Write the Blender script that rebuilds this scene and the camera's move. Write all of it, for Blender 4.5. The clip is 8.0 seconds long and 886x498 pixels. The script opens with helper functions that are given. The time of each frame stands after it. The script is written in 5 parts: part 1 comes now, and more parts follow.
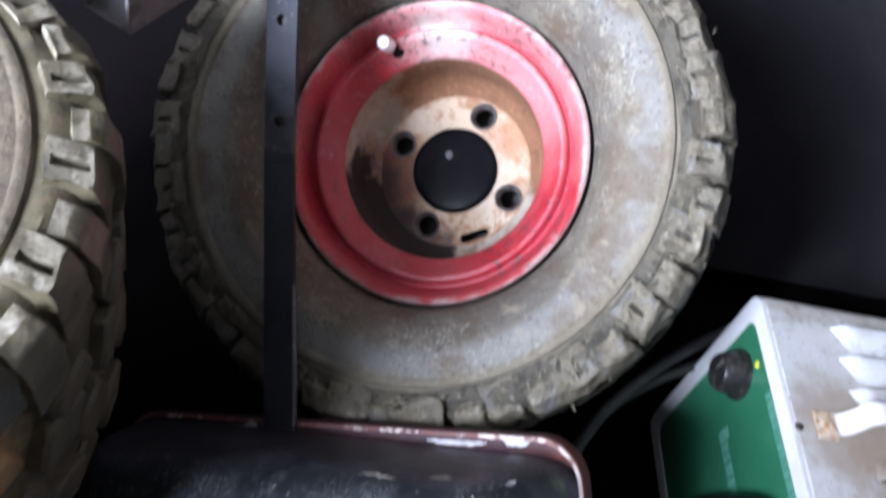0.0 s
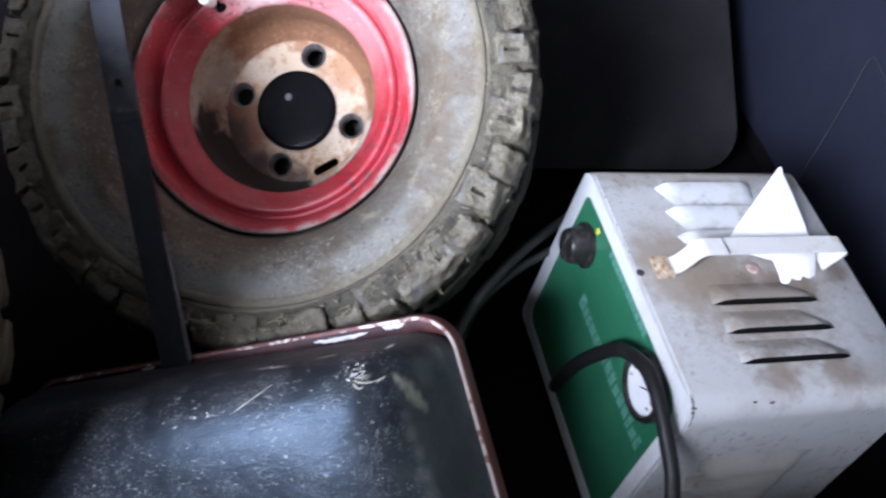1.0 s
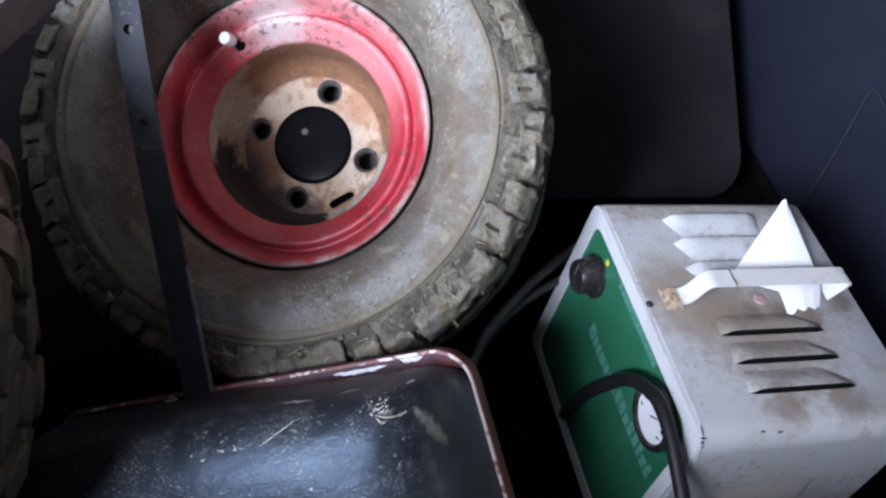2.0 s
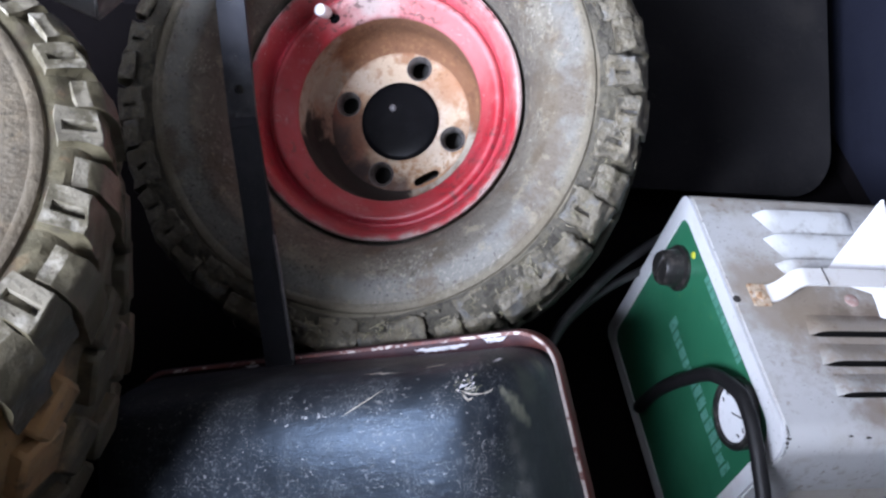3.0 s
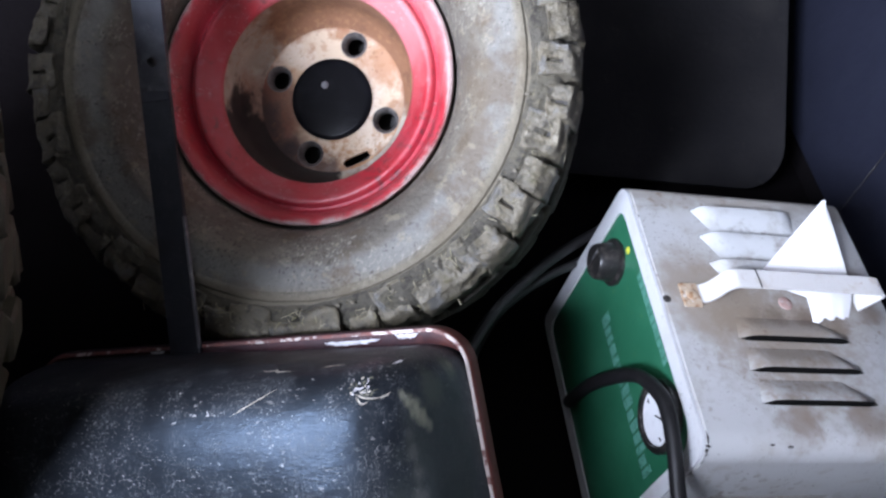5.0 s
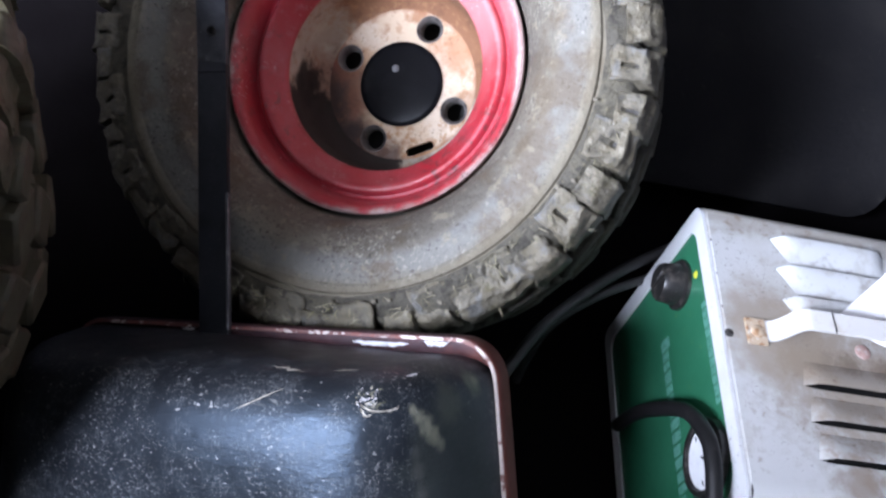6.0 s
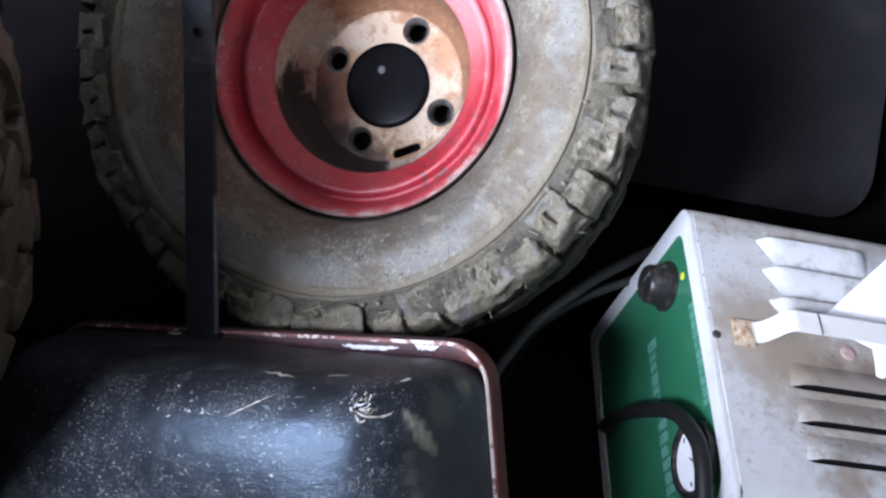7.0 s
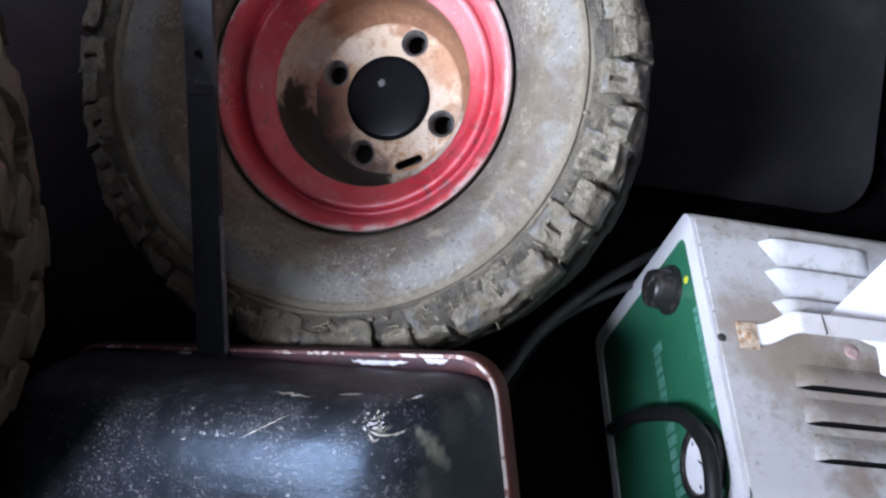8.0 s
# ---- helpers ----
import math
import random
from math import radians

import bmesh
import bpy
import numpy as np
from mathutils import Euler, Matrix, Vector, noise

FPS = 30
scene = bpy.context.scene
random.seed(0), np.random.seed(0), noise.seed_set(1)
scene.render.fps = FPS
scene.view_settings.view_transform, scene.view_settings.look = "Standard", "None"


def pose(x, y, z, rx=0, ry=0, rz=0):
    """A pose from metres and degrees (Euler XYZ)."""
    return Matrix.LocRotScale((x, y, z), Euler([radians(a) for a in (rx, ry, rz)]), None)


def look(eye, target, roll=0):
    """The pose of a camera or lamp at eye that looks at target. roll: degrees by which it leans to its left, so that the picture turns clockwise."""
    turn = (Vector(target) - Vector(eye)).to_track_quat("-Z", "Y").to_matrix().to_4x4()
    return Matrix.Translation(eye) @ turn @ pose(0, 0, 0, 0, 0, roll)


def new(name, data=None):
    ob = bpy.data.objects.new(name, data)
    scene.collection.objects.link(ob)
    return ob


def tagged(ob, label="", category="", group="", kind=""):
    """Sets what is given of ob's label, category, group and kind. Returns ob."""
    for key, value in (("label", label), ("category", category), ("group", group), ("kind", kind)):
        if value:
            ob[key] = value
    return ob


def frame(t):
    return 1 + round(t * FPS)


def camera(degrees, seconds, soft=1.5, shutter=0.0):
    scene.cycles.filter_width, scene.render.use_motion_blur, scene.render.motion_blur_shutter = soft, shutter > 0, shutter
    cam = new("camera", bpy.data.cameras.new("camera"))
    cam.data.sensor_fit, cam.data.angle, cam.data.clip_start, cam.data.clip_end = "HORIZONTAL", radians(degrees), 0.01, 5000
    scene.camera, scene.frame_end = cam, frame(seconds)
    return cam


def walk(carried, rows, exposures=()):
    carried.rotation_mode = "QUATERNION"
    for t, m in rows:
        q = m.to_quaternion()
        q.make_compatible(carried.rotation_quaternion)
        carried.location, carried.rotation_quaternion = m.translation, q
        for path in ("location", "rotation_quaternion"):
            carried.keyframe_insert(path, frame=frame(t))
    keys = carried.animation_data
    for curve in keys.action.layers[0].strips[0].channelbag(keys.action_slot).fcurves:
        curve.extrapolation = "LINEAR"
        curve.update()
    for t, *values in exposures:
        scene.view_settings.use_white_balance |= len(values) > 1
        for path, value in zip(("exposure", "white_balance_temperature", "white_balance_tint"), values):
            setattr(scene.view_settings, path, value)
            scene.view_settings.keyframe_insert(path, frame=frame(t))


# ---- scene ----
cam = camera(50.4, 8.0, soft=2.4, shutter=0.35)
PATH = [
    (0, (-0.3786, -0.4496, 0.7286), (-0.2009, 0.1923, -0.0174), 21.77),
    (0.1, (-0.3887, -0.4583, 0.7287), (-0.1941, 0.1662, -0.0277), 22.31),
    (0.2, (-0.3954, -0.4714, 0.7330), (-0.1925, 0.1525, -0.0217), 21.63),
    (0.3, (-0.4011, -0.4825, 0.7347), (-0.1902, 0.1452, -0.0147), 20.87),
    (0.5, (-0.4038, -0.5110, 0.7401), (-0.1786, 0.1142, -0.0071), 19.41),
    (0.7, (-0.3830, -0.5302, 0.7455), (-0.1449, 0.1098, 0.0150), 15.64),
    (1, (-0.3731, -0.5291, 0.7429), (-0.0698, 0.0859, 0.0151), 18.61),
    (1.2, (-0.3671, -0.5428, 0.7558), (-0.0566, 0.0853, 0.0424), 19.40),
    (2.3, (-0.3946, -0.5258, 0.7620), (-0.1064, 0.1049, 0.0414), 16.83),
    (2.5, (-0.3927, -0.5307, 0.7618), (-0.1308, 0.1034, 0.0343), 16.86),
    (3, (-0.4074, -0.5277, 0.7472), (-0.1631, 0.1046, 0.0120), 17.85),
    (3.5, (-0.4094, -0.5270, 0.7455), (-0.1679, 0.0965, 0.0019), 16.90),
    (4, (-0.4036, -0.5288, 0.7481), (-0.1679, 0.0959, 0.0037), 16.05),
    (4.5, (-0.3887, -0.5325, 0.7472), (-0.1090, 0.0837, 0.0110), 19.51),
    (4.7, (-0.3808, -0.5235, 0.7503), (-0.0858, 0.0864, 0.0148), 21.58),
    (5.8, (-0.3107, -0.4703, 0.7335), (-0.1522, 0.1103, -0.0651), 20.69),
    (6, (-0.3159, -0.4708, 0.7388), (-0.1513, 0.1191, -0.0517), 21.75),
    (6.5, (-0.3216, -0.4769, 0.7435), (-0.1572, 0.1344, -0.0306), 20.99),
    (7, (-0.3248, -0.4672, 0.7368), (-0.1351, 0.1217, -0.0488), 23.38),
    (7.5, (-0.3276, -0.4674, 0.7443), (-0.1331, 0.1187, -0.0423), 23.56),
    (8, (-0.3315, -0.4615, 0.7469), (-0.1407, 0.1243, -0.0408), 21.89),
]
walk(cam, [(t, look(eye, target, roll)) for t, eye, target, roll in PATH], exposures=[(0.0, 0.23), (0.5, 0.40), (1.2, 0.02), (2.3, -0.20), (2.6, -0.15), (3.0, 0.04), (3.5, 0.05), (4.5, 0.02), (6.0, 0.27), (7.0, 0.18), (8.0, 0.05)])
OPENING_POWER, LEFT_SPIN, MAIN_SPIN = 540.0, radians(9.1), radians(5.3)

# ---- world, daylight and lamps ----
world = bpy.data.worlds.new("world")
scene.world = world
world.use_nodes = True
wn = world.node_tree
sky = wn.nodes.new("ShaderNodeTexSky")
sky.sky_type, sky.sun_disc = "NISHITA", False
sky.sun_elevation, sky.sun_rotation = radians(38), radians(200)
wn.nodes["Background"].inputs["Strength"].default_value = 0.10
wn.links.new(sky.outputs[0], wn.nodes["Background"].inputs["Color"])


def area(name, eye, target, sx, sy, power, color):
    lamp = bpy.data.lights.new(name, "AREA")
    lamp.shape, lamp.size, lamp.size_y, lamp.energy, lamp.color = "RECTANGLE", sx, sy, power, color
    ob = new(name, lamp)
    ob.matrix_world = look(eye, target)
    return ob


# the sky's light falls in through one wide unglazed opening, high up behind
area("opening_daylight", (-2.03, -1.53, 1.47), (-2.03, 0.0, 1.47), 0.94, 0.90, OPENING_POWER, (0.715, 0.785, 1.0))


# ---- materials ----
def surface(name, base, layers=(), rough=0.6, metal=0.0, bumps=(), coat=0.0, spec=0.5, rough_vary=0.0, tint=(1, 1, 1)):
    """Base colour, then layers laid over it one by one: (colour, kind, scale, lo, hi, amount, stretch)."""
    m = bpy.data.materials.new(name)
    m.use_nodes = True
    nt = m.node_tree
    nd, ln = nt.nodes, nt.links
    bsdf = nd["Principled BSDF"]
    bsdf.inputs["Metallic"].default_value = metal
    bsdf.inputs["Specular IOR Level"].default_value = spec
    bsdf.inputs["Coat Weight"].default_value = coat
    bsdf.inputs["Specular Tint"].default_value = (*tint, 1)
    tc, info = nd.new("ShaderNodeTexCoord"), nd.new("ShaderNodeObjectInfo")
    shift = nd.new("ShaderNodeVectorMath")
    shift.operation = "MULTIPLY_ADD"
    ln.new(info.outputs["Random"], shift.inputs[0])
    shift.inputs[1].default_value = (7.0, 5.0, 3.0)
    ln.new(tc.outputs["Object"], shift.inputs[2])

    def grain(scale, stretch=(1, 1, 1), detail=6.0):
        mp = nd.new("ShaderNodeVectorMath")
        mp.operation = "MULTIPLY"
        ln.new(shift.outputs[0], mp.inputs[0])
        mp.inputs[1].default_value = stretch
        t = nd.new("ShaderNodeTexNoise")
        t.inputs["Scale"].default_value, t.inputs["Detail"].default_value = scale, detail
        t.inputs["Roughness"].default_value = 0.62
        ln.new(mp.outputs[0], t.inputs["Vector"])
        return t.outputs["Fac"]

    def ramp(sock, lo, hi, amount=1.0):
        r = nd.new("ShaderNodeMapRange")
        r.interpolation_type = "SMOOTHSTEP"
        ln.new(sock, r.inputs["Value"])
        r.inputs["From Min"].default_value, r.inputs["From Max"].default_value = lo, hi
        r.inputs["To Min"].default_value, r.inputs["To Max"].default_value = 0.0, amount
        return r.outputs["Result"]

    def math_node(op, a, b):
        n = nd.new("ShaderNodeMath")
        n.operation = op
        for s, v in zip(n.inputs, (a, b)):
            if isinstance(v, (int, float)):
                s.default_value = v
            else:
                ln.new(v, s)
        return n.outputs[0]

    rgb = nd.new("ShaderNodeRGB")
    rgb.outputs[0].default_value = (*base, 1)
    color = rgb.outputs[0]
    rough_sock = None
    for layer in layers:
        col, kind, scale, lo, hi, amount = layer[:6]
        stretch = layer[6] if len(layer) > 6 else (1, 1, 1)
        if kind == "noise":
            mask = ramp(grain(scale, stretch), lo, hi, amount)
        elif kind == "patchy":
            # small marks that gather in larger patches
            small = ramp(grain(scale, stretch), lo, hi, 1.0)
            mask = math_node("MULTIPLY", small, ramp(grain(scale / 14, detail=3.0), 0.46, 0.60, amount))
        elif kind == "ring":
            # a band round the z axis; lo and hi are radii, stretch[0] the raggedness
            sep = nd.new("ShaderNodeSeparateXYZ")
            ln.new(tc.outputs["Object"], sep.inputs[0])
            rad = math_node("SQRT", math_node("ADD", math_node("MULTIPLY", sep.outputs[0], sep.outputs[0]), math_node("MULTIPLY", sep.outputs[1], sep.outputs[1])), 0.0)
            rag = math_node("MULTIPLY", math_node("SUBTRACT", grain(scale), 0.5), stretch[0])
            mask = ramp(math_node("ADD", rad, rag), lo, hi, amount)
        elif kind == "band":
            # a ring of a given radius (lo) and half width (hi)
            sep = nd.new("ShaderNodeSeparateXYZ")
            ln.new(tc.outputs["Object"], sep.inputs[0])
            rad = math_node("SQRT", math_node("ADD", math_node("MULTIPLY", sep.outputs[0], sep.outputs[0]), math_node("MULTIPLY", sep.outputs[1], sep.outputs[1])), 0.0)
            rag = math_node("MULTIPLY", math_node("SUBTRACT", grain(scale), 0.5), stretch[0])
            away = math_node("ABSOLUTE", math_node("SUBTRACT", math_node("ADD", rad, rag), lo), 0.0)
            mask = ramp(math_node("MULTIPLY", away, -1.0), -hi, -hi * 0.3, amount)
        elif kind == "side":
            # colour that grows towards one side; stretch is the direction
            dot = nd.new("ShaderNodeVectorMath")
            dot.operation = "DOT_PRODUCT"
            ln.new(tc.outputs["Object"], dot.inputs[0])
            dot.inputs[1].default_value = stretch
            rag = math_node("MULTIPLY", math_node("SUBTRACT", grain(scale), 0.5), 0.08)
            mask = ramp(math_node("ADD", dot.outputs["Value"], rag), lo, hi, amount)
        elif kind == "blob":
            # a ragged patch round a place; lo is its outer and hi its inner radius
            gap = nd.new("ShaderNodeVectorMath")
            gap.operation = "DISTANCE"
            ln.new(tc.outputs["Object"], gap.inputs[0])
            gap.inputs[1].default_value = stretch
            rag = math_node("MULTIPLY", math_node("SUBTRACT", grain(scale), 0.5), lo * 1.3)
            mask = ramp(math_node("MULTIPLY", math_node("ADD", gap.outputs["Value"], rag), -1.0), -lo, -hi, amount)
        mix = nd.new("ShaderNodeMix")
        mix.data_type = "RGBA"
        ln.new(mask, mix.inputs["Factor"])
        ln.new(color, mix.inputs["A"])
        mix.inputs["B"].default_value = (*col, 1)
        color = mix.outputs["Result"]
        if len(layer) > 7:
            prev = rough_sock if rough_sock is not None else rough
            rmix = nd.new("ShaderNodeMix")
            ln.new(mask, rmix.inputs["Factor"])
            if isinstance(prev, float):
                rmix.inputs["A"].default_value = prev
            else:
                ln.new(prev, rmix.inputs["A"])
            rmix.inputs["B"].default_value = layer[7]
            rough_sock = rmix.outputs["Result"]
    ln.new(color, bsdf.inputs["Base Color"])
    if rough_vary:
        prev = rough_sock if rough_sock is not None else rough
        wob = math_node("MULTIPLY", math_node("SUBTRACT", grain(45.0), 0.5), rough_vary)
        rough_sock = math_node("ADD", wob, prev)
    if rough_sock is None:
        bsdf.inputs["Roughness"].default_value = rough
    else:
        ln.new(rough_sock, bsdf.inputs["Roughness"])
    normal = None
    for scale, depth, *stretch in bumps:
        b = nd.new("ShaderNodeBump")
        b.inputs["Strength"].default_value, b.inputs["Distance"].default_value = 1.0, depth
        ln.new(grain(scale, stretch[0] if stretch else (1, 1, 1)), b.inputs["Height"])
        if normal is not None:
            ln.new(normal, b.inputs["Normal"])
        normal = b.outputs["Normal"]
    if normal is not None:
        ln.new(normal, bsdf.inputs["Normal"])
    return m


rubber_side = surface("dusty_rubber_sidewall", (0.098, 0.088, 0.071), (
    ((0.169, 0.152, 0.117), "noise", 16, 0.42, 0.62, 0.85), ((0.066, 0.055, 0.039), "noise", 34, 0.52, 0.65, 0.8),
    ((0.186, 0.167, 0.127), "ring", 22, 0.143, 0.154, 0.55, (0.026,)), ((0.228, 0.202, 0.157), "noise", 60, 0.57, 0.70, 0.7),
    ((0.259, 0.235, 0.192), "noise", 150, 0.59, 0.71, 0.55), ((0.042, 0.035, 0.024), "patchy", 260, 0.56, 0.65, 0.9), ((0.038, 0.032, 0.023), "noise", 380, 0.60, 0.68, 0.65),
    ((0.160, 0.163, 0.160), "band", 30, 0.1540, 0.0135, 0.55, (0.020,)), ((0.070, 0.058, 0.043), "band", 24, 0.1270, 0.0120, 0.45, (0.016,)), ((0.28, 0.262, 0.220), "patchy", 300, 0.555, 0.61, 0.7, (1.6, 0.7, 1)), ((0.035, 0.030, 0.024), "patchy", 340, 0.57, 0.62, 0.75), ((0.089, 0.066, 0.041), "noise", 17, 0.50, 0.63, 0.70), ((0.228, 0.196, 0.139), "noise", 90, 0.56, 0.68, 0.5), ((0.127, 0.108, 0.073), "ring", 40, 0.1625, 0.1680, 0.6, (0.006,))), 0.85, bumps=((20, 0.0026), (90, 0.0020), (300, 0.0009)))
rubber_muddy = surface("muddy_rubber_sidewall", (0.060, 0.048, 0.031), (
    ((0.102, 0.081, 0.050), "noise", 16, 0.42, 0.62, 0.85), ((0.039, 0.030, 0.018), "noise", 34, 0.52, 0.65, 0.8),
    ((0.108, 0.090, 0.062), "ring", 22, 0.143, 0.154, 0.55, (0.026,)), ((0.140, 0.107, 0.066), "noise", 60, 0.57, 0.70, 0.7),
    ((0.157, 0.126, 0.083), "noise", 150, 0.59, 0.71, 0.55), ((0.025, 0.018, 0.012), "patchy", 260, 0.56, 0.65, 0.9), ((0.022, 0.017, 0.011), "noise", 380, 0.60, 0.68, 0.65),
    ((0.100, 0.094, 0.083), "noise", 13, 0.52, 0.68, 0.42), ((0.051, 0.036, 0.020), "noise", 17, 0.50, 0.63, 0.70), ((0.133, 0.106, 0.067), "noise", 90, 0.56, 0.68, 0.5), ((0.074, 0.058, 0.035), "ring", 40, 0.1625, 0.1680, 0.6, (0.006,))), 0.85, bumps=((20, 0.0026), (90, 0.0020), (300, 0.0009)))
rubber_lug = surface("muddy_rubber_lug", (0.108, 0.095, 0.069), (
    ((0.132, 0.112, 0.074), "noise", 70, 0.42, 0.60, 0.85), ((0.292, 0.265, 0.206), "noise", 75, 0.56, 0.69, 0.65),
    ((0.072, 0.065, 0.027), "noise", 48, 0.57, 0.69, 0.6), ((0.036, 0.032, 0.024), "noise", 130, 0.53, 0.66, 0.80), ((0.240, 0.209, 0.143), "noise", 300, 0.58, 0.68, 0.6), ((0.150, 0.150, 0.146), "noise", 42, 0.57, 0.65, 0.65, (1, 1, 1), 0.36)),
    0.46, bumps=((70, 0.0032), (160, 0.0024), (420, 0.0009)), rough_vary=0.35)
rubber_wet = surface("greasy_mud_rubber_lug", (0.075, 0.064, 0.039), (
    ((0.104, 0.090, 0.055), "noise", 40, 0.42, 0.60, 0.8), ((0.15, 0.140, 0.112), "noise", 75, 0.58, 0.70, 0.4),
    ((0.12, 0.075, 0.036), "noise", 22, 0.60, 0.74, 0.35), ((0.05, 0.045, 0.036), "noise", 100, 0.60, 0.72, 0.6)),
    0.32, bumps=((60, 0.0020), (380, 0.0003)), rough_vary=0.3)
rubber_worn = surface("scraped_pale_rubber", (0.215, 0.193, 0.145), (
    ((0.095, 0.083, 0.054), "noise", 60, 0.49, 0.59, 0.9), ((0.36, 0.335, 0.275), "noise", 80, 0.55, 0.65, 0.7), ((0.07, 0.06, 0.05), "noise", 200, 0.60, 0.70, 0.6)),
    0.42, bumps=((90, 0.0015), (380, 0.0004)))
# darker rubber for slot floors: the recess's shade is put into the colour
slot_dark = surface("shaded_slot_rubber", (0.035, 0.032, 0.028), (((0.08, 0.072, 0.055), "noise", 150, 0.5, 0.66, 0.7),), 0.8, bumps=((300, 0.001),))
rubber_base = surface("muddy_rubber_tread", (0.064, 0.057, 0.043), (
    ((0.087, 0.077, 0.052), "noise", 60, 0.44, 0.62, 0.8), ((0.021, 0.018, 0.013), "noise", 110, 0.50, 0.66, 0.8), ((0.133, 0.114, 0.068), "noise", 260, 0.57, 0.67, 0.6)),
    0.85, bumps=((90, 0.0030), (220, 0.0020), (480, 0.0009)))
rusty_tread = surface("muddy_rust_stained_tread", (0.066, 0.057, 0.033), (
    ((0.094, 0.080, 0.046), "noise", 40, 0.42, 0.62, 0.8), ((0.055, 0.048, 0.036), "noise", 90, 0.54, 0.70, 0.6),
    ((0.40, 0.265, 0.125), "blob", 60, 0.090, 0.020, 0.75, (0.160, -0.135, 0.075)), ((0.44, 0.220, 0.080), "blob", 90, 0.044, 0.004, 0.6, (0.176, -0.100, 0.080)), ((0.32, 0.16, 0.065), "blob", 90, 0.040, 0.004, 0.6, (0.172, -0.122, 0.030)),
    ((0.06, 0.045, 0.032), "noise", 70, 0.54, 0.66, 0.6), ((0.20, 0.10, 0.04), "patchy", 110, 0.54, 0.64, 0.25)), 0.62, bumps=((60, 0.002), (400, 0.0004)), rough_vary=0.25)
rubber_dark = surface("dark_old_rubber", (0.014, 0.0115, 0.0130), (
    ((0.024, 0.020, 0.020), "noise", 12, 0.50, 0.72, 0.6), ((0.035, 0.032, 0.030), "patchy", 150, 0.62, 0.72, 0.6)),
    0.85, bumps=((150, 0.0008),), spec=0.06)
mat_rubber = surface("scuffed_black_rubber_sheet", (0.0145, 0.0140, 0.0151), (
    ((0.0203, 0.0193, 0.0200), "noise", 9, 0.46, 0.68, 0.8), ((0.0127, 0.0127, 0.0140), "noise", 24, 0.52, 0.68, 0.7), ((0.0351, 0.0325, 0.0307), "patchy", 120, 0.57, 0.68, 0.6),
    ((0.0264, 0.0246, 0.0234), "blob", 60, 0.030, 0.008, 0.6, (0.035, 0.225, 0.0))), 0.75, bumps=((150, 0.0008),), spec=0.08)
# the side layer turns the red paler and pinker towards +y
red_rim = surface("faded_red_rim_paint", (0.33, 0.016, 0.026), (
    ((0.36, 0.075, 0.095), "noise", 22, 0.50, 0.68, 0.45), ((0.22, 0.010, 0.016), "noise", 60, 0.54, 0.68, 0.7), ((0.28, 0.014, 0.022), "noise", 15, 0.52, 0.66, 0.4),
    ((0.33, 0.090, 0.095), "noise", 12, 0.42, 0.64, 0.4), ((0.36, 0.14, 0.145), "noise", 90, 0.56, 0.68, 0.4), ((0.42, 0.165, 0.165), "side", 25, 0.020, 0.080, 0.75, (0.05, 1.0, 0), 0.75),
    ((0.33, 0.014, 0.030), "band", 40, 0.0985, 0.0040, 0.75, (0.010,), 0.5), ((0.40, 0.37, 0.34), "blob", 60, 0.040, 0.004, 0.8, (-0.045, 0.084, 0.066), 0.8),
    ((0.37, 0.325, 0.295), "ring", 45, 0.1085, 0.1138, 0.72, (0.020,), 0.8), ((0.06, 0.035, 0.032), "patchy", 150, 0.54, 0.60, 0.7),
    ((0.62, 0.46, 0.43), "patchy", 420, 0.60, 0.66, 0.55)), 0.38, bumps=((60, 0.0008), (500, 0.00018)), rough_vary=0.25)
# dust and rust; the large near-black blob paints the well's shadow crescent
well_dirt_shade = surface("dusty_rusty_shaded_rim_well", (0.36, 0.325, 0.26), (
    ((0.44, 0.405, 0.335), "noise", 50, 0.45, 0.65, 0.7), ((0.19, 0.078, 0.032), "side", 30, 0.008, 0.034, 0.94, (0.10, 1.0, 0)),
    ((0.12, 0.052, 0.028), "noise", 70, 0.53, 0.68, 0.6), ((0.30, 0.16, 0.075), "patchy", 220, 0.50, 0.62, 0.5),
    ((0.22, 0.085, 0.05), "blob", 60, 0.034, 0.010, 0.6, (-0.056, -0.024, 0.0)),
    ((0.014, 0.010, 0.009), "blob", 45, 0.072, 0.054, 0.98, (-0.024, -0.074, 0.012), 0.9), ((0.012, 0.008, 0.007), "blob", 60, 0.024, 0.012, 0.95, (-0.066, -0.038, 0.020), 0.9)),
    0.85, bumps=((70, 0.0014), (300, 0.0006)))
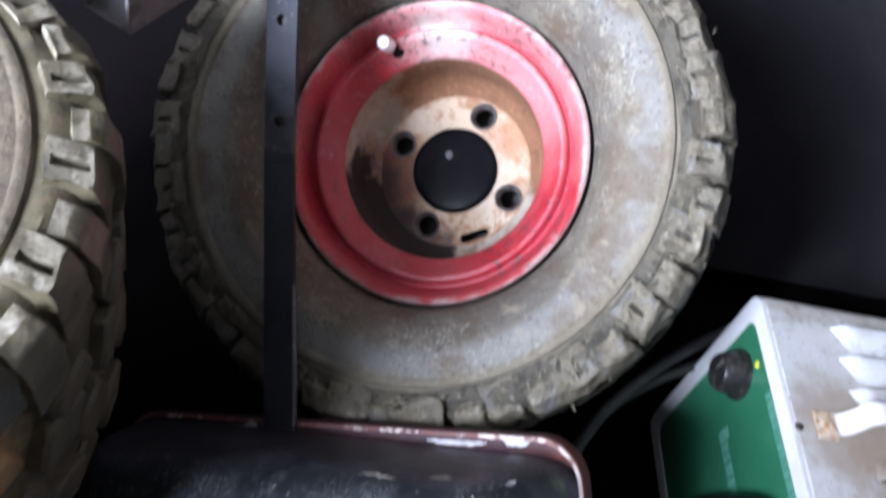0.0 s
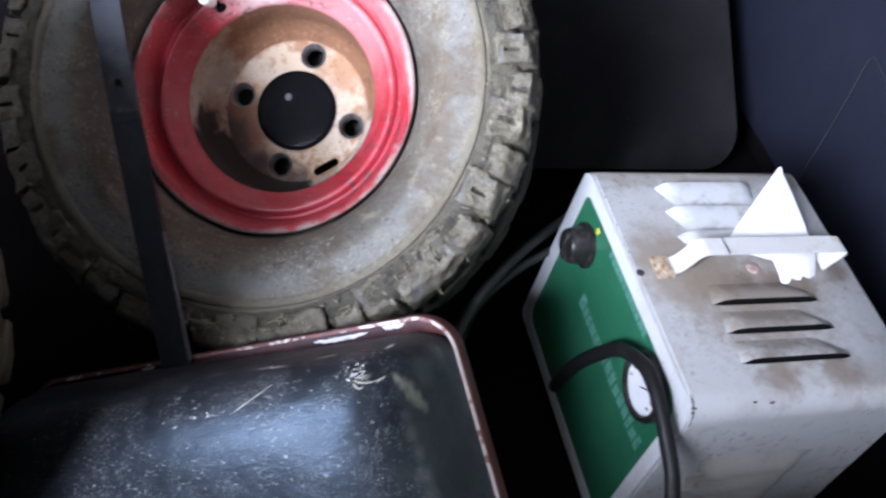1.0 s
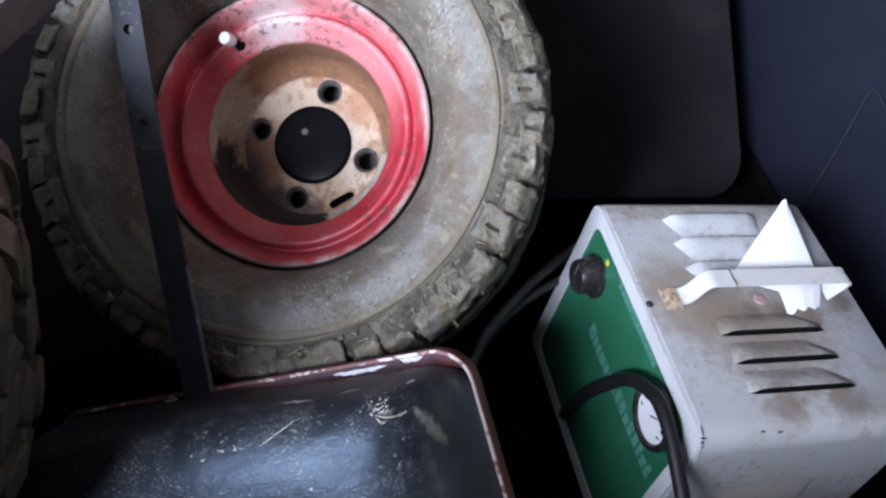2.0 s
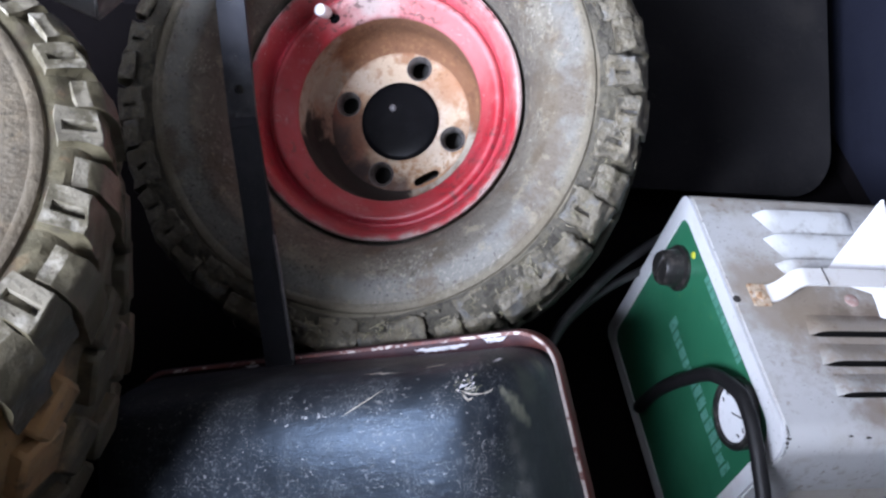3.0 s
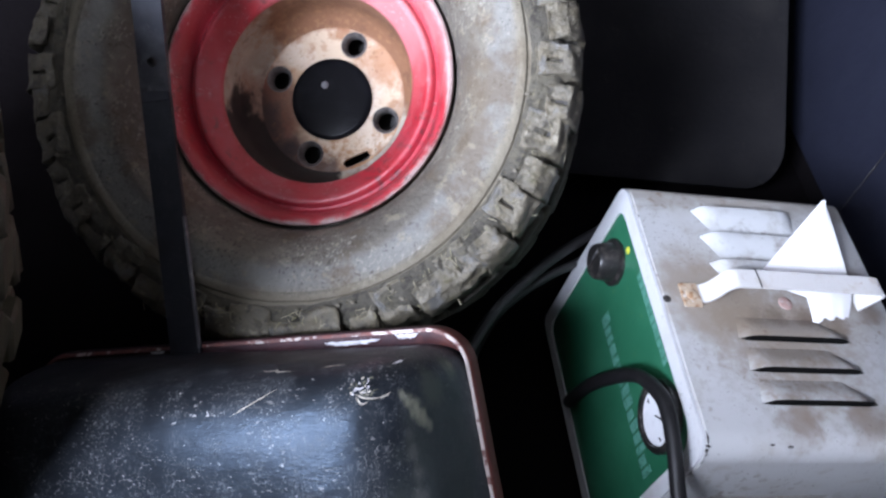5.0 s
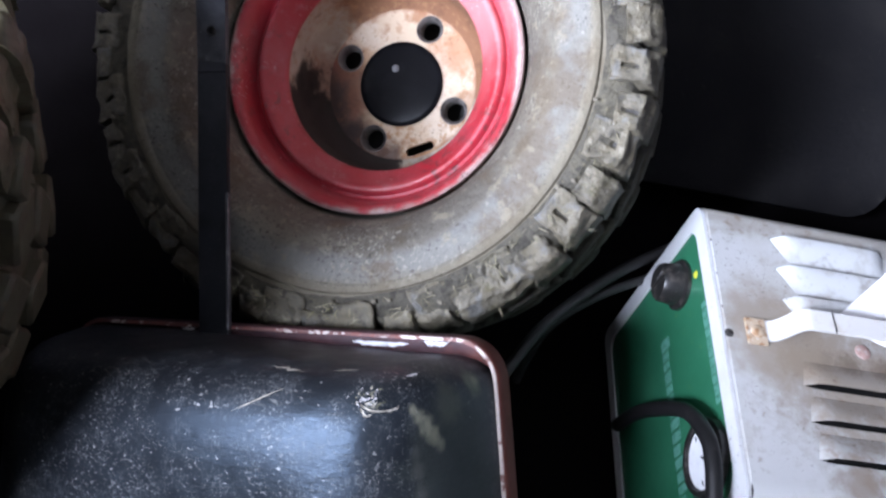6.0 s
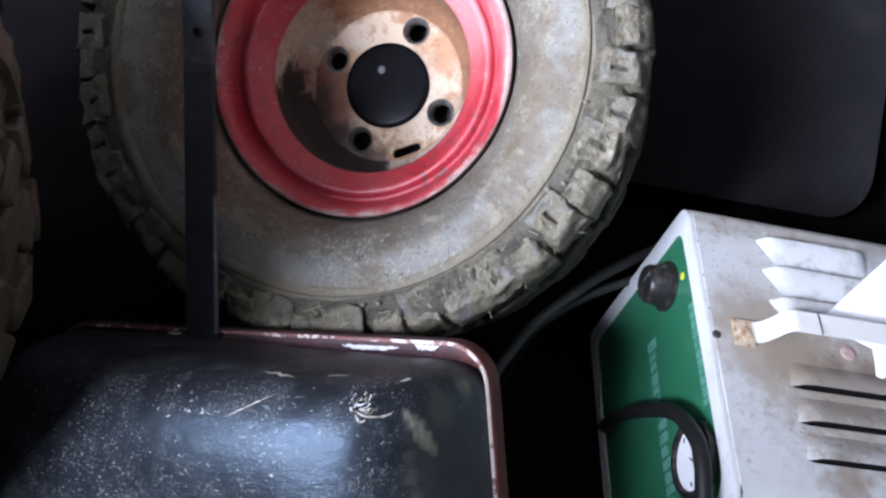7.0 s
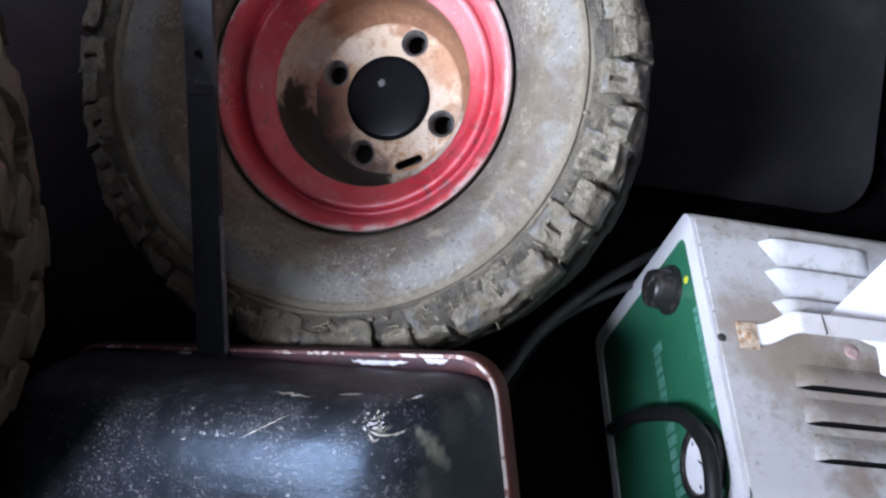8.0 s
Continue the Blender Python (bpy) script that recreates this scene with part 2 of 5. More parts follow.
# rust stains, plus near-black blobs that paint shadow along the lower edge
rusty_shaded_disc = surface("rust_stained_shaded_pale_disc", (0.546, 0.418, 0.290), (
    ((0.601, 0.507, 0.396), "noise", 26, 0.42, 0.58, 0.85), ((0.300, 0.129, 0.048), "noise", 34, 0.505, 0.63, 0.85),
    ((0.255, 0.102, 0.040), "ring", 55, 0.0585, 0.0640, 0.85, (0.014,)), ((0.364, 0.191, 0.088), "patchy", 150, 0.48, 0.59, 0.85),
    ((0.364, 0.178, 0.066), "blob", 60, 0.062, 0.010, 0.85, (-0.052, -0.026, 0.0)), ((0.346, 0.142, 0.053), "blob", 90, 0.032, 0.008, 0.75, (0.030, 0.046, 0.0)), ((0.328, 0.151, 0.057), "noise", 75, 0.57, 0.67, 0.5),
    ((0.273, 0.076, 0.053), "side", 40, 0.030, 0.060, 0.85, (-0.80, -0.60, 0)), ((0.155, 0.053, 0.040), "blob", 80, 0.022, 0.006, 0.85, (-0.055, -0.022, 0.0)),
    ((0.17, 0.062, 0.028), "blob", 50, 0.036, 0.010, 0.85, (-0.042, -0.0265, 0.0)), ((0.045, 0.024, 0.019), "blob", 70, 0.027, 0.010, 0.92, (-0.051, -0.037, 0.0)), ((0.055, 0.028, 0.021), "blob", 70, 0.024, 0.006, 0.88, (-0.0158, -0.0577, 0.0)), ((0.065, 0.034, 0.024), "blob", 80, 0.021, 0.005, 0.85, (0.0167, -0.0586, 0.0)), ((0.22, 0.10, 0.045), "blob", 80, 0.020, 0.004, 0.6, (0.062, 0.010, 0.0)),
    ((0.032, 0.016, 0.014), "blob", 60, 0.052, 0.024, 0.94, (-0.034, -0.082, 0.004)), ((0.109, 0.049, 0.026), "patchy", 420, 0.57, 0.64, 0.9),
    ((0.200, 0.089, 0.040), "noise", 170, 0.62, 0.70, 0.8)),
    0.58, bumps=((60, 0.0008), (420, 0.0004)))
seat_grey = surface("grey_worn_seat", (0.20, 0.185, 0.175), (((0.07, 0.06, 0.055), "noise", 120, 0.45, 0.65, 0.8), ((0.36, 0.33, 0.30), "noise", 200, 0.58, 0.70, 0.6)), 0.5, metal=0.3)
hole_dark = surface("greasy_dark_steel", (0.03, 0.027, 0.025), (((0.08, 0.06, 0.05), "noise", 90, 0.5, 0.7, 0.6),), 0.6)
cap_black = surface("black_plastic_cap", (0.005, 0.005, 0.006), (((0.009, 0.009, 0.011), "noise", 90, 0.45, 0.7, 0.7),), 0.22, spec=0.05, bumps=((300, 0.0002),))
# pale grey for the cap's painted glint and the knob's pointer line
glint_pointer_grey = surface("pale_glint_and_pointer_plastic", (0.16, 0.16, 0.165), (((0.06, 0.06, 0.062), "noise", 500, 0.45, 0.6, 0.8),), 0.5)
brass = surface("worn_bright_valve_cap", (0.88, 0.88, 0.87), (((0.7, 0.68, 0.64), "noise", 400, 0.5, 0.7, 0.3),), 0.3)
# worn enamel; the olive streak and grey ridge blobs paint lit folds by the corner
tub_paint = surface("worn_black_enamel_lit_folds", (0.0115, 0.0125, 0.0145), (
    ((0.0190, 0.0205, 0.0235), "noise", 18, 0.42, 0.68, 0.8, (1, 1, 1), 0.48),
    ((0.30, 0.30, 0.295), "patchy", 520, 0.585, 0.64, 0.60, (0.8, 1.25, 1), 0.7),
    ((0.22, 0.225, 0.225), "patchy", 820, 0.56, 0.63, 0.60, (1, 1, 1), 0.7),
    ((0.20, 0.20, 0.19), "patchy", 300, 0.60, 0.65, 0.55, (0.5, 1.6, 1), 0.7),
    ((0.11, 0.115, 0.12), "patchy", 640, 0.50, 0.60, 0.45, (2.2, 0.35, 1), 0.7),
    ((0.42, 0.42, 0.41), "noise", 230, 0.655, 0.69, 0.7, (0.9, 1.1, 1), 0.7),
    ((0.034, 0.039, 0.032), "blob", 50, 0.055, 0.030, 0.85, (0.000, 0.070, 0.055), 0.55),
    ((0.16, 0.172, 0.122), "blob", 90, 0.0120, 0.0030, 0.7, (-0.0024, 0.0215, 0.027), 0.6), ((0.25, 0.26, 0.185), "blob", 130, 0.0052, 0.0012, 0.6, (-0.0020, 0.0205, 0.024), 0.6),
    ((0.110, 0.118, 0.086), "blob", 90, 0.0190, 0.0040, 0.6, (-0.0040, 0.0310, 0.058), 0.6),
    ((0.34, 0.335, 0.245), "blob", 160, 0.0046, 0.0008, 0.85, (-0.0128, 0.0308, 0.090), 0.6), ((0.33, 0.33, 0.235), "blob", 160, 0.0065, 0.0010, 0.85, (-0.0106, 0.0350, 0.086), 0.6),
    ((0.33, 0.33, 0.235), "blob", 160, 0.0086, 0.0012, 0.85, (-0.0080, 0.0395, 0.081), 0.6), ((0.30, 0.30, 0.21), "blob", 160, 0.0076, 0.0010, 0.85, (-0.0062, 0.0455, 0.075), 0.6),
    ((0.22, 0.22, 0.16), "blob", 160, 0.0059, 0.0008, 0.8, (-0.0044, 0.0510, 0.069), 0.6),
    ((0.075, 0.075, 0.064), "blob", 90, 0.0072, 0.0010, 0.6, (-0.0108, 0.0530, 0.088), 0.55), ((0.085, 0.085, 0.072), "blob", 90, 0.0080, 0.0010, 0.65, (-0.0095, 0.0640, 0.087), 0.55),
    ((0.085, 0.085, 0.072), "blob", 90, 0.0084, 0.0010, 0.65, (-0.0085, 0.0760, 0.085), 0.55), ((0.085, 0.085, 0.072), "blob", 90, 0.0084, 0.0010, 0.65, (-0.0070, 0.0880, 0.086), 0.55),
    ((0.075, 0.075, 0.064), "blob", 90, 0.0084, 0.0010, 0.6, (-0.0056, 0.1000, 0.086), 0.55)), 0.41, bumps=((14, 0.0012), (60, 0.0007, (0.6, 1.4, 1)), (420, 0.00020, (0.5, 1.6, 1))), rough_vary=0.22, spec=0.58, tint=(0.56, 0.76, 1.0))
tub_red = surface("chipped_dark_red_edge", (0.036, 0.0155, 0.0205), (
    ((0.062, 0.021, 0.025), "noise", 40, 0.46, 0.66, 0.8), ((0.05, 0.012, 0.014), "noise", 75, 0.54, 0.68, 0.8),
    ((0.50, 0.47, 0.46), "noise", 90, 0.685, 0.70, 0.8, (1, 1, 1), 0.7), ((0.17, 0.042, 0.029), "side", 60, -0.030, 0.006, 0.8, (1, 0, 0))), 0.55, bumps=((150, 0.0005),), spec=0.3)
bare_edge = surface("worn_pale_primer_edge", (0.13, 0.055, 0.05), (
    ((0.62, 0.56, 0.52), "noise", 75, 0.545, 0.585, 0.9), ((0.66, 0.58, 0.53), "side", 90, -0.075, -0.035, 0.9, (1, 0, 0)),
    ((0.16, 0.05, 0.04), "noise", 110, 0.515, 0.58, 0.9)), 0.65, bumps=((300, 0.0004),))
chip_grey = surface("pale_grey_primer", (0.60, 0.60, 0.63), (((0.30, 0.29, 0.30), "noise", 200, 0.5, 0.66, 0.7),), 0.6)
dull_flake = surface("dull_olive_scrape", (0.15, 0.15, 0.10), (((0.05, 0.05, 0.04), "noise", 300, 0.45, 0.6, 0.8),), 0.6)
flake = surface("torn_pale_paint", (0.50, 0.47, 0.40), (((0.25, 0.23, 0.19), "noise", 250, 0.45, 0.6, 0.8),), 0.7)
dark_steel = surface("dark_steel_bar", (0.0145, 0.016, 0.0205), (
    ((0.025, 0.027, 0.034), "noise", 32, 0.45, 0.65, 0.7), ((0.008, 0.008, 0.009), "noise", 70, 0.5, 0.7, 0.6),
    ((0.09, 0.085, 0.08), "patchy", 330, 0.62, 0.69, 0.6), ((0.020, 0.022, 0.027), "noise", 14, 0.5, 0.66, 0.5)), 0.5, metal=0.0, bumps=((110, 0.0005),), rough_vary=0.2, spec=0.16)
worn_bar = surface("scuffed_grey_steel", (0.019, 0.0205, 0.027), (
    ((0.085, 0.085, 0.092), "blob", 70, 0.040, 0.004, 0.85, (0.002, 0.0, 0.010)), ((0.026, 0.027, 0.034), "noise", 36, 0.46, 0.64, 0.7), ((0.018, 0.018, 0.021), "noise", 60, 0.52, 0.68, 0.7), ((0.15, 0.145, 0.14), "patchy", 300, 0.58, 0.66, 0.7)), 0.6, metal=0.0, bumps=((110, 0.0005),), rough_vary=0.2, spec=0.2)
worn_tip = surface("bare_steel_wear_highlight", (0.12, 0.12, 0.13), (
    ((0.26, 0.255, 0.25), "noise", 100, 0.5, 0.66, 0.8), ((0.05, 0.05, 0.05), "noise", 80, 0.52, 0.66, 0.8)), 0.5, metal=0.4, bumps=((200, 0.0004),))
tube_steel = surface("grey_oxidised_steel", (0.16, 0.155, 0.15), (
    ((0.26, 0.25, 0.24), "noise", 35, 0.48, 0.68, 0.7), ((0.05, 0.045, 0.04), "noise", 60, 0.55, 0.7, 0.7)), 0.6, metal=0.3, bumps=((200, 0.0004),))
white_top = surface("grimy_white_enamel", (0.445, 0.45, 0.445), (
    ((0.39, 0.38, 0.355), "noise", 20, 0.46, 0.66, 0.7), ((0.31, 0.275, 0.235), "noise", 42, 0.55, 0.68, 0.5), ((0.25, 0.225, 0.19), "side", 60, -0.034, -0.006, 0.7, (0, 1, 0)),
    ((0.22, 0.175, 0.13), "blob", 120, 0.095, 0.020, 0.8, (0.095, -0.145, 0.220)), ((0.13, 0.098, 0.07), "blob", 330, 0.017, 0.003, 0.85, (0.072, -0.127, 0.220)), ((0.12, 0.09, 0.065), "blob", 360, 0.016, 0.003, 0.85, (0.094, -0.129, 0.220)), ((0.13, 0.095, 0.07), "blob", 330, 0.018, 0.003, 0.85, (0.122, -0.131, 0.220)), ((0.15, 0.11, 0.075), "blob", 300, 0.020, 0.004, 0.8, (0.052, -0.131, 0.220)), ((0.17, 0.13, 0.095), "blob", 300, 0.018, 0.004, 0.8, (0.150, -0.136, 0.220)), ((0.15, 0.11, 0.075), "blob", 70, 0.018, 0.003, 0.8, (0.188, -0.120, 0.220)), ((0.19, 0.14, 0.10), "blob", 60, 0.026, 0.006, 0.7, (0.080, -0.222, 0.220)), ((0.19, 0.14, 0.10), "blob", 60, 0.030, 0.006, 0.7, (0.140, -0.218, 0.220)), ((0.25, 0.205, 0.155), "blob", 40, 0.06, 0.025, 0.8, (0.045, -0.112, 0.220)), ((0.24, 0.20, 0.16), "blob", 40, 0.05, 0.0, 0.8, (0.170, -0.100, 0.220)),
    ((0.20, 0.15, 0.11), "patchy", 130, 0.54, 0.64, 0.75), ((0.12, 0.09, 0.07), "patchy", 420, 0.60, 0.66, 0.8)),
    0.45, bumps=((40, 0.0003), (500, 0.0001)), rough_vary=0.2)
white_clean = surface("white_enamel", (0.56, 0.57, 0.58), (
    ((0.47, 0.465, 0.455), "noise", 30, 0.48, 0.7, 0.6), ((0.10, 0.08, 0.07), "patchy", 300, 0.62, 0.67, 0.9)), 0.40, rough_vary=0.15)
louvre_white = surface("white_louvre_enamel", (0.43, 0.44, 0.44), (
    ((0.30, 0.285, 0.265), "noise", 40, 0.46, 0.64, 0.75), ((0.19, 0.17, 0.15), "noise", 75, 0.56, 0.68, 0.6), ((0.20, 0.15, 0.11), "patchy", 200, 0.58, 0.66, 0.7)), 0.45, rough_vary=0.15)
strap_white = surface("worn_white_strap", (0.57, 0.56, 0.54), (
    ((0.45, 0.40, 0.34), "noise", 60, 0.52, 0.68, 0.7), ((0.30, 0.20, 0.13), "patchy", 160, 0.59, 0.67, 0.6)), 0.5)
strap_rust = surface("rusty_strap_foot", (0.44, 0.34, 0.24), (
    ((0.24, 0.12, 0.05), "noise", 130, 0.48, 0.60, 0.9), ((0.62, 0.58, 0.52), "noise", 90, 0.56, 0.66, 0.8)), 0.7, bumps=((200, 0.0005),))
green_face = surface("green_printed_panel", (0.018, 0.115, 0.058), (
    ((0.028, 0.145, 0.078), "noise", 18, 0.45, 0.65, 0.7), ((0.20, 0.26, 0.04), "patchy", 110, 0.60, 0.72, 0.35),
    ((0.006, 0.07, 0.04), "noise", 60, 0.60, 0.75, 0.5)), 0.38, rough_vary=0.2)
print_pale = surface("pale_green_print", (0.085, 0.24, 0.185), (((0.022, 0.13, 0.075), "noise", 300, 0.48, 0.62, 0.75),), 0.5)
yellow_mark = surface("yellow_mark", (0.44, 0.45, 0.04), (((0.3, 0.35, 0.05), "noise", 300, 0.5, 0.7, 0.5),), 0.4)
knob_black = surface("black_knob_plastic", (0.012, 0.0115, 0.011), (((0.055, 0.047, 0.042), "noise", 110, 0.50, 0.66, 0.75), ((0.09, 0.08, 0.075), "noise", 260, 0.60, 0.68, 0.6)), 0.33, rough_vary=0.25)
dial_white = surface("white_dial_face", (0.72, 0.73, 0.75), (((0.55, 0.55, 0.55), "noise", 120, 0.5, 0.7, 0.4),), 0.3)
ink_and_slit_black = surface("black_ink_and_slit_shade", (0.004, 0.004, 0.004), (), 0.8, spec=0.1)
cable_rubber = surface("black_cable_rubber", (0.0095, 0.0092, 0.0098), (((0.028, 0.026, 0.025), "noise", 60, 0.55, 0.72, 0.6),), 0.46, bumps=((300, 0.0002),), spec=0.25)
cable_dusty = surface("dusty_black_cable", (0.030, 0.029, 0.029), (((0.08, 0.075, 0.07), "noise", 50, 0.55, 0.72, 0.6),), 0.6)
paper = surface("white_paper", (0.82, 0.82, 0.83), (((0.74, 0.73, 0.72), "noise", 40, 0.5, 0.7, 0.5),), 0.8)
rivet_red = surface("rusty_pink_rivet", (0.33, 0.215, 0.19), (((0.42, 0.36, 0.33), "noise", 300, 0.48, 0.62, 0.8), ((0.16, 0.09, 0.07), "noise", 420, 0.55, 0.65, 0.7)), 0.85)
straw_dry = surface("dry_straw", (0.33, 0.295, 0.200), (((0.22, 0.22, 0.08), "noise", 90, 0.5, 0.65, 0.7),), 0.8)
clay = surface("dry_caked_mud", (0.125, 0.110, 0.082), (((0.19, 0.168, 0.125), "noise", 160, 0.5, 0.65, 0.8), ((0.12, 0.11, 0.06), "noise", 100, 0.56, 0.7, 0.7)), 0.9, bumps=((240, 0.0012),))
# far darker than concrete: the shade over the floor is put into the colour
concrete = surface("near_black_concrete", (0.0065, 0.0055, 0.0060), (
    ((0.009, 0.0077, 0.0083), "noise", 6, 0.45, 0.65, 0.7), ((0.0062, 0.0054, 0.0058), "noise", 3, 0.50, 0.66, 0.8), ((0.014, 0.013, 0.0125), "noise", 160, 0.58, 0.72, 0.4)),
    0.9, bumps=((60, 0.0008), (400, 0.0004)), spec=0.0)
# near-black albedo stands in for the shade over the rear wall and plinth
near_black_shade = surface("shade_black_wall", (0.0055, 0.0046, 0.0052), (
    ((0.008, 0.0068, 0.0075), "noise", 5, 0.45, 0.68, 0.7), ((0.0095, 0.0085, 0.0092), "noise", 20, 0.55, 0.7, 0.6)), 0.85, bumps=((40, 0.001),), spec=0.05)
wall_grey = surface("stained_grey_wall", (0.44, 0.43, 0.415), (
    ((0.34, 0.33, 0.32), "noise", 4, 0.45, 0.68, 0.7), ((0.07, 0.066, 0.06), "noise", 12, 0.58, 0.72, 0.5)), 0.9, bumps=((30, 0.002),))
blue_metal = surface("dark_blue_cabinet_paint", (0.0119, 0.0136, 0.0254), (
    ((0.0161, 0.0187, 0.0320), "noise", 4, 0.45, 0.65, 0.7), ((0.0076, 0.0085, 0.0156), "noise", 30, 0.58, 0.72, 0.5), ((0.0510, 0.0510, 0.0533), "patchy", 260, 0.63, 0.68, 0.5)),
    0.55, bumps=((5, 0.004),), rough_vary=0.15)
timber = surface("old_timber", (0.12, 0.11, 0.10), (((0.08, 0.073, 0.066), "noise", 10, 0.45, 0.65, 0.8, (1, 1, 0.1)),), 0.8)


# ---- mesh helpers ----
def mesh_of(bm, material, smooth=True, crease=38):
    me = bpy.data.meshes.new("mesh")
    bmesh.ops.recalc_face_normals(bm, faces=bm.faces)
    bm.to_mesh(me)
    bm.free()
    for m in material if isinstance(material, (list, tuple)) else (material,):
        me.materials.append(m)
    if smooth:
        me.polygons.foreach_set("use_smooth", [True] * len(me.polygons))
        me.set_sharp_from_angle(angle=radians(crease))
    return me


def part(name, bm, material, parent=None, label="", m=None, smooth=True):
    me = bm if isinstance(bm, bpy.types.Mesh) else mesh_of(bm, material, smooth)
    ob = new(name, me)
    if parent is not None:
        ob.parent = parent
    if m is not None:
        ob.matrix_basis = m
    if label:
        tagged(ob, label)
    return ob


def thing(name, m, label, category, group="", kind=""):
    ob = new(name)
    ob.matrix_world = m
    return tagged(ob, label, category, group, kind)


def frame_of(origin, ex, ey, ez):
    return Matrix(((ex[0], ey[0], ez[0], origin[0]), (ex[1], ey[1], ez[1], origin[1]), (ex[2], ey[2], ez[2], origin[2]), (0, 0, 0, 1)))


def box(bm, lo, hi, bevel=0.0, segments=2):
    made = bmesh.ops.create_cube(bm, size=1.0)["verts"]
    c, s = (Vector(lo) + Vector(hi)) / 2, Vector(hi) - Vector(lo)
    for v in made:
        v.co = Vector((v.co.x * s.x, v.co.y * s.y, v.co.z * s.z)) + c
    if bevel:
        edges = {e for v in made for e in v.link_edges}
        bmesh.ops.bevel(bm, geom=list(edges), offset=bevel, segments=segments, affect="EDGES", profile=0.6)
    return bm


def revolve(bm, profile, segments=96, close=False, wobble=0.0):
    """Rings of (radius, height) about z."""
    rings = []
    for r, z in profile:
        ring = []
        for k in range(segments):
            a = 2 * math.pi * k / segments
            w = wobble * noise.noise(Vector((math.cos(a) * 3, math.sin(a) * 3, r * 60 + z * 40))) if wobble else 0.0
            ring.append(bm.verts.new(((r + w) * math.cos(a), (r + w) * math.sin(a), z + w)))
        rings.append(ring)
    pairs = list(zip(rings, rings[1:])) + ([(rings[-1], rings[0])] if close else [])
    for a, b in pairs:
        for k in range(segments):
            j = (k + 1) % segments
            bm.faces.new((a[k], a[j], b[j], b[k]))
    return rings


def cap(bm, ring):
    bm.faces.new(ring)


def smooth_path(points, steps=10):
    pts = [Vector(p) for p in points]
    pts = [2 * pts[0] - pts[1]] + pts + [2 * pts[-1] - pts[-2]]
    out = []
    for i in range(1, len(pts) - 2):
        p0, p1, p2, p3 = pts[i - 1 : i + 3]
        for k in range(steps):
            t = k / steps
            out.append(0.5 * (2 * p1 + (p2 - p0) * t + (2 * p0 - 5 * p1 + 4 * p2 - p3) * t * t + (3 * p1 - p0 - 3 * p2 + p3) * t ** 3))
    return out + [pts[-2]]


def tube(bm, points, radius, sides=10, steps=8, taper=False):
    path = smooth_path(points, steps)
    side = None
    rings = []
    for i, p in enumerate(path):
        d = (path[min(i + 1, len(path) - 1)] - path[max(i - 1, 0)]).normalized()
        if side is None:
            side = d.orthogonal().normalized()
        side = (side - d * side.dot(d)).normalized()
        up = d.cross(side)
        r = radius * (1 - 0.6 * i / len(path)) if taper else radius
        rings.append([bm.verts.new(p + r * (side * math.cos(2 * math.pi * k / sides) + up * math.sin(2 * math.pi * k / sides))) for k in range(sides)])
    for a, b in zip(rings, rings[1:]):
        for k in range(sides):
            j = (k + 1) % sides
            bm.faces.new((a[k], a[j], b[j], b[k]))
    bm.faces.new(rings[0])
    bm.faces.new(rings[-1])
    return bm


def plate_with_holes(bm, outer, holes, depth):
    """A flat plate in the xy plane, cut right through; z from 0 down to -depth."""
    edges = []
    for loop in (outer, *holes):
        vs = [bm.verts.new((x, y, 0.0)) for x, y in loop]
        edges += [bm.edges.new((vs[k], vs[(k + 1) % len(vs)])) for k in range(len(vs))]
    faces = [g for g in bmesh.ops.triangle_fill(bm, use_beauty=True, use_dissolve=False, edges=edges)["geom"] if isinstance(g, bmesh.types.BMFace)]
    grown = bmesh.ops.extrude_face_region(bm, geom=faces)["geom"]
    for v in grown:
        if isinstance(v, bmesh.types.BMVert):
            v.co.z -= depth


def circle(cx, cy, r, n=24):
    return [(cx + r * math.cos(2 * math.pi * k / n), cy + r * math.sin(2 * math.pi * k / n)) for k in range(n)]


def round_rect_loop(y0, y1, z0, z1, r, n=6, near=None):
    """A rounded rectangle; near is the radius of its corner at y0, z1."""
    pts, q = [], near or r
    for cy, cz, a0, r in ((y1 - r, z1 - r, 0, r), (y0 + q, z1 - q, 90, q), (y0 + r, z0 + r, 180, r), (y1 - r, z0 + r, 270, r)):
        pts += [(cy + r * math.cos(radians(a0 + 90 * k / n)), cz + r * math.sin(radians(a0 + 90 * k / n))) for k in range(n + 1)]
    return pts


# ---- the shed ----
X0, X1, Y0, Y1, HEIGHT, THICK = -2.70, 0.62, -1.50, 0.50, 2.60, 0.14


def slab(name, lo, hi, material, label, category, bevel=0.0):
    bm = bmesh.new()
    box(bm, lo, hi, bevel)
    return tagged(part(name, bm, material, smooth=False), label, category, kind="structure")


slab("floor", (X0 - THICK, Y0 - THICK, -0.10), (X1 + THICK, Y1 + THICK, 0.0), concrete, "concrete floor of a shed, near-black in place of its shade", "floor")
slab("wall_north", (X0 - THICK, Y1, 0.0), (X1 + THICK, Y1 + THICK, HEIGHT), near_black_shade, "rear wall in deep shade, the shade put in as near-black colour", "wall")
slab("wall_east", (X1, Y0, 0.0), (X1 + THICK, Y1, HEIGHT), wall_grey, "grey plastered side wall behind the cabinet", "wall")
slab("wall_west", (X0 - THICK, Y0, 0.0), (X0, Y1, HEIGHT), wall_grey, "grey plastered side wall", "wall")
OPEN_X0, OPEN_X1, OPEN_Z0, OPEN_Z1 = -2.52, -1.54, 1.00, 1.94
bm = bmesh.new()
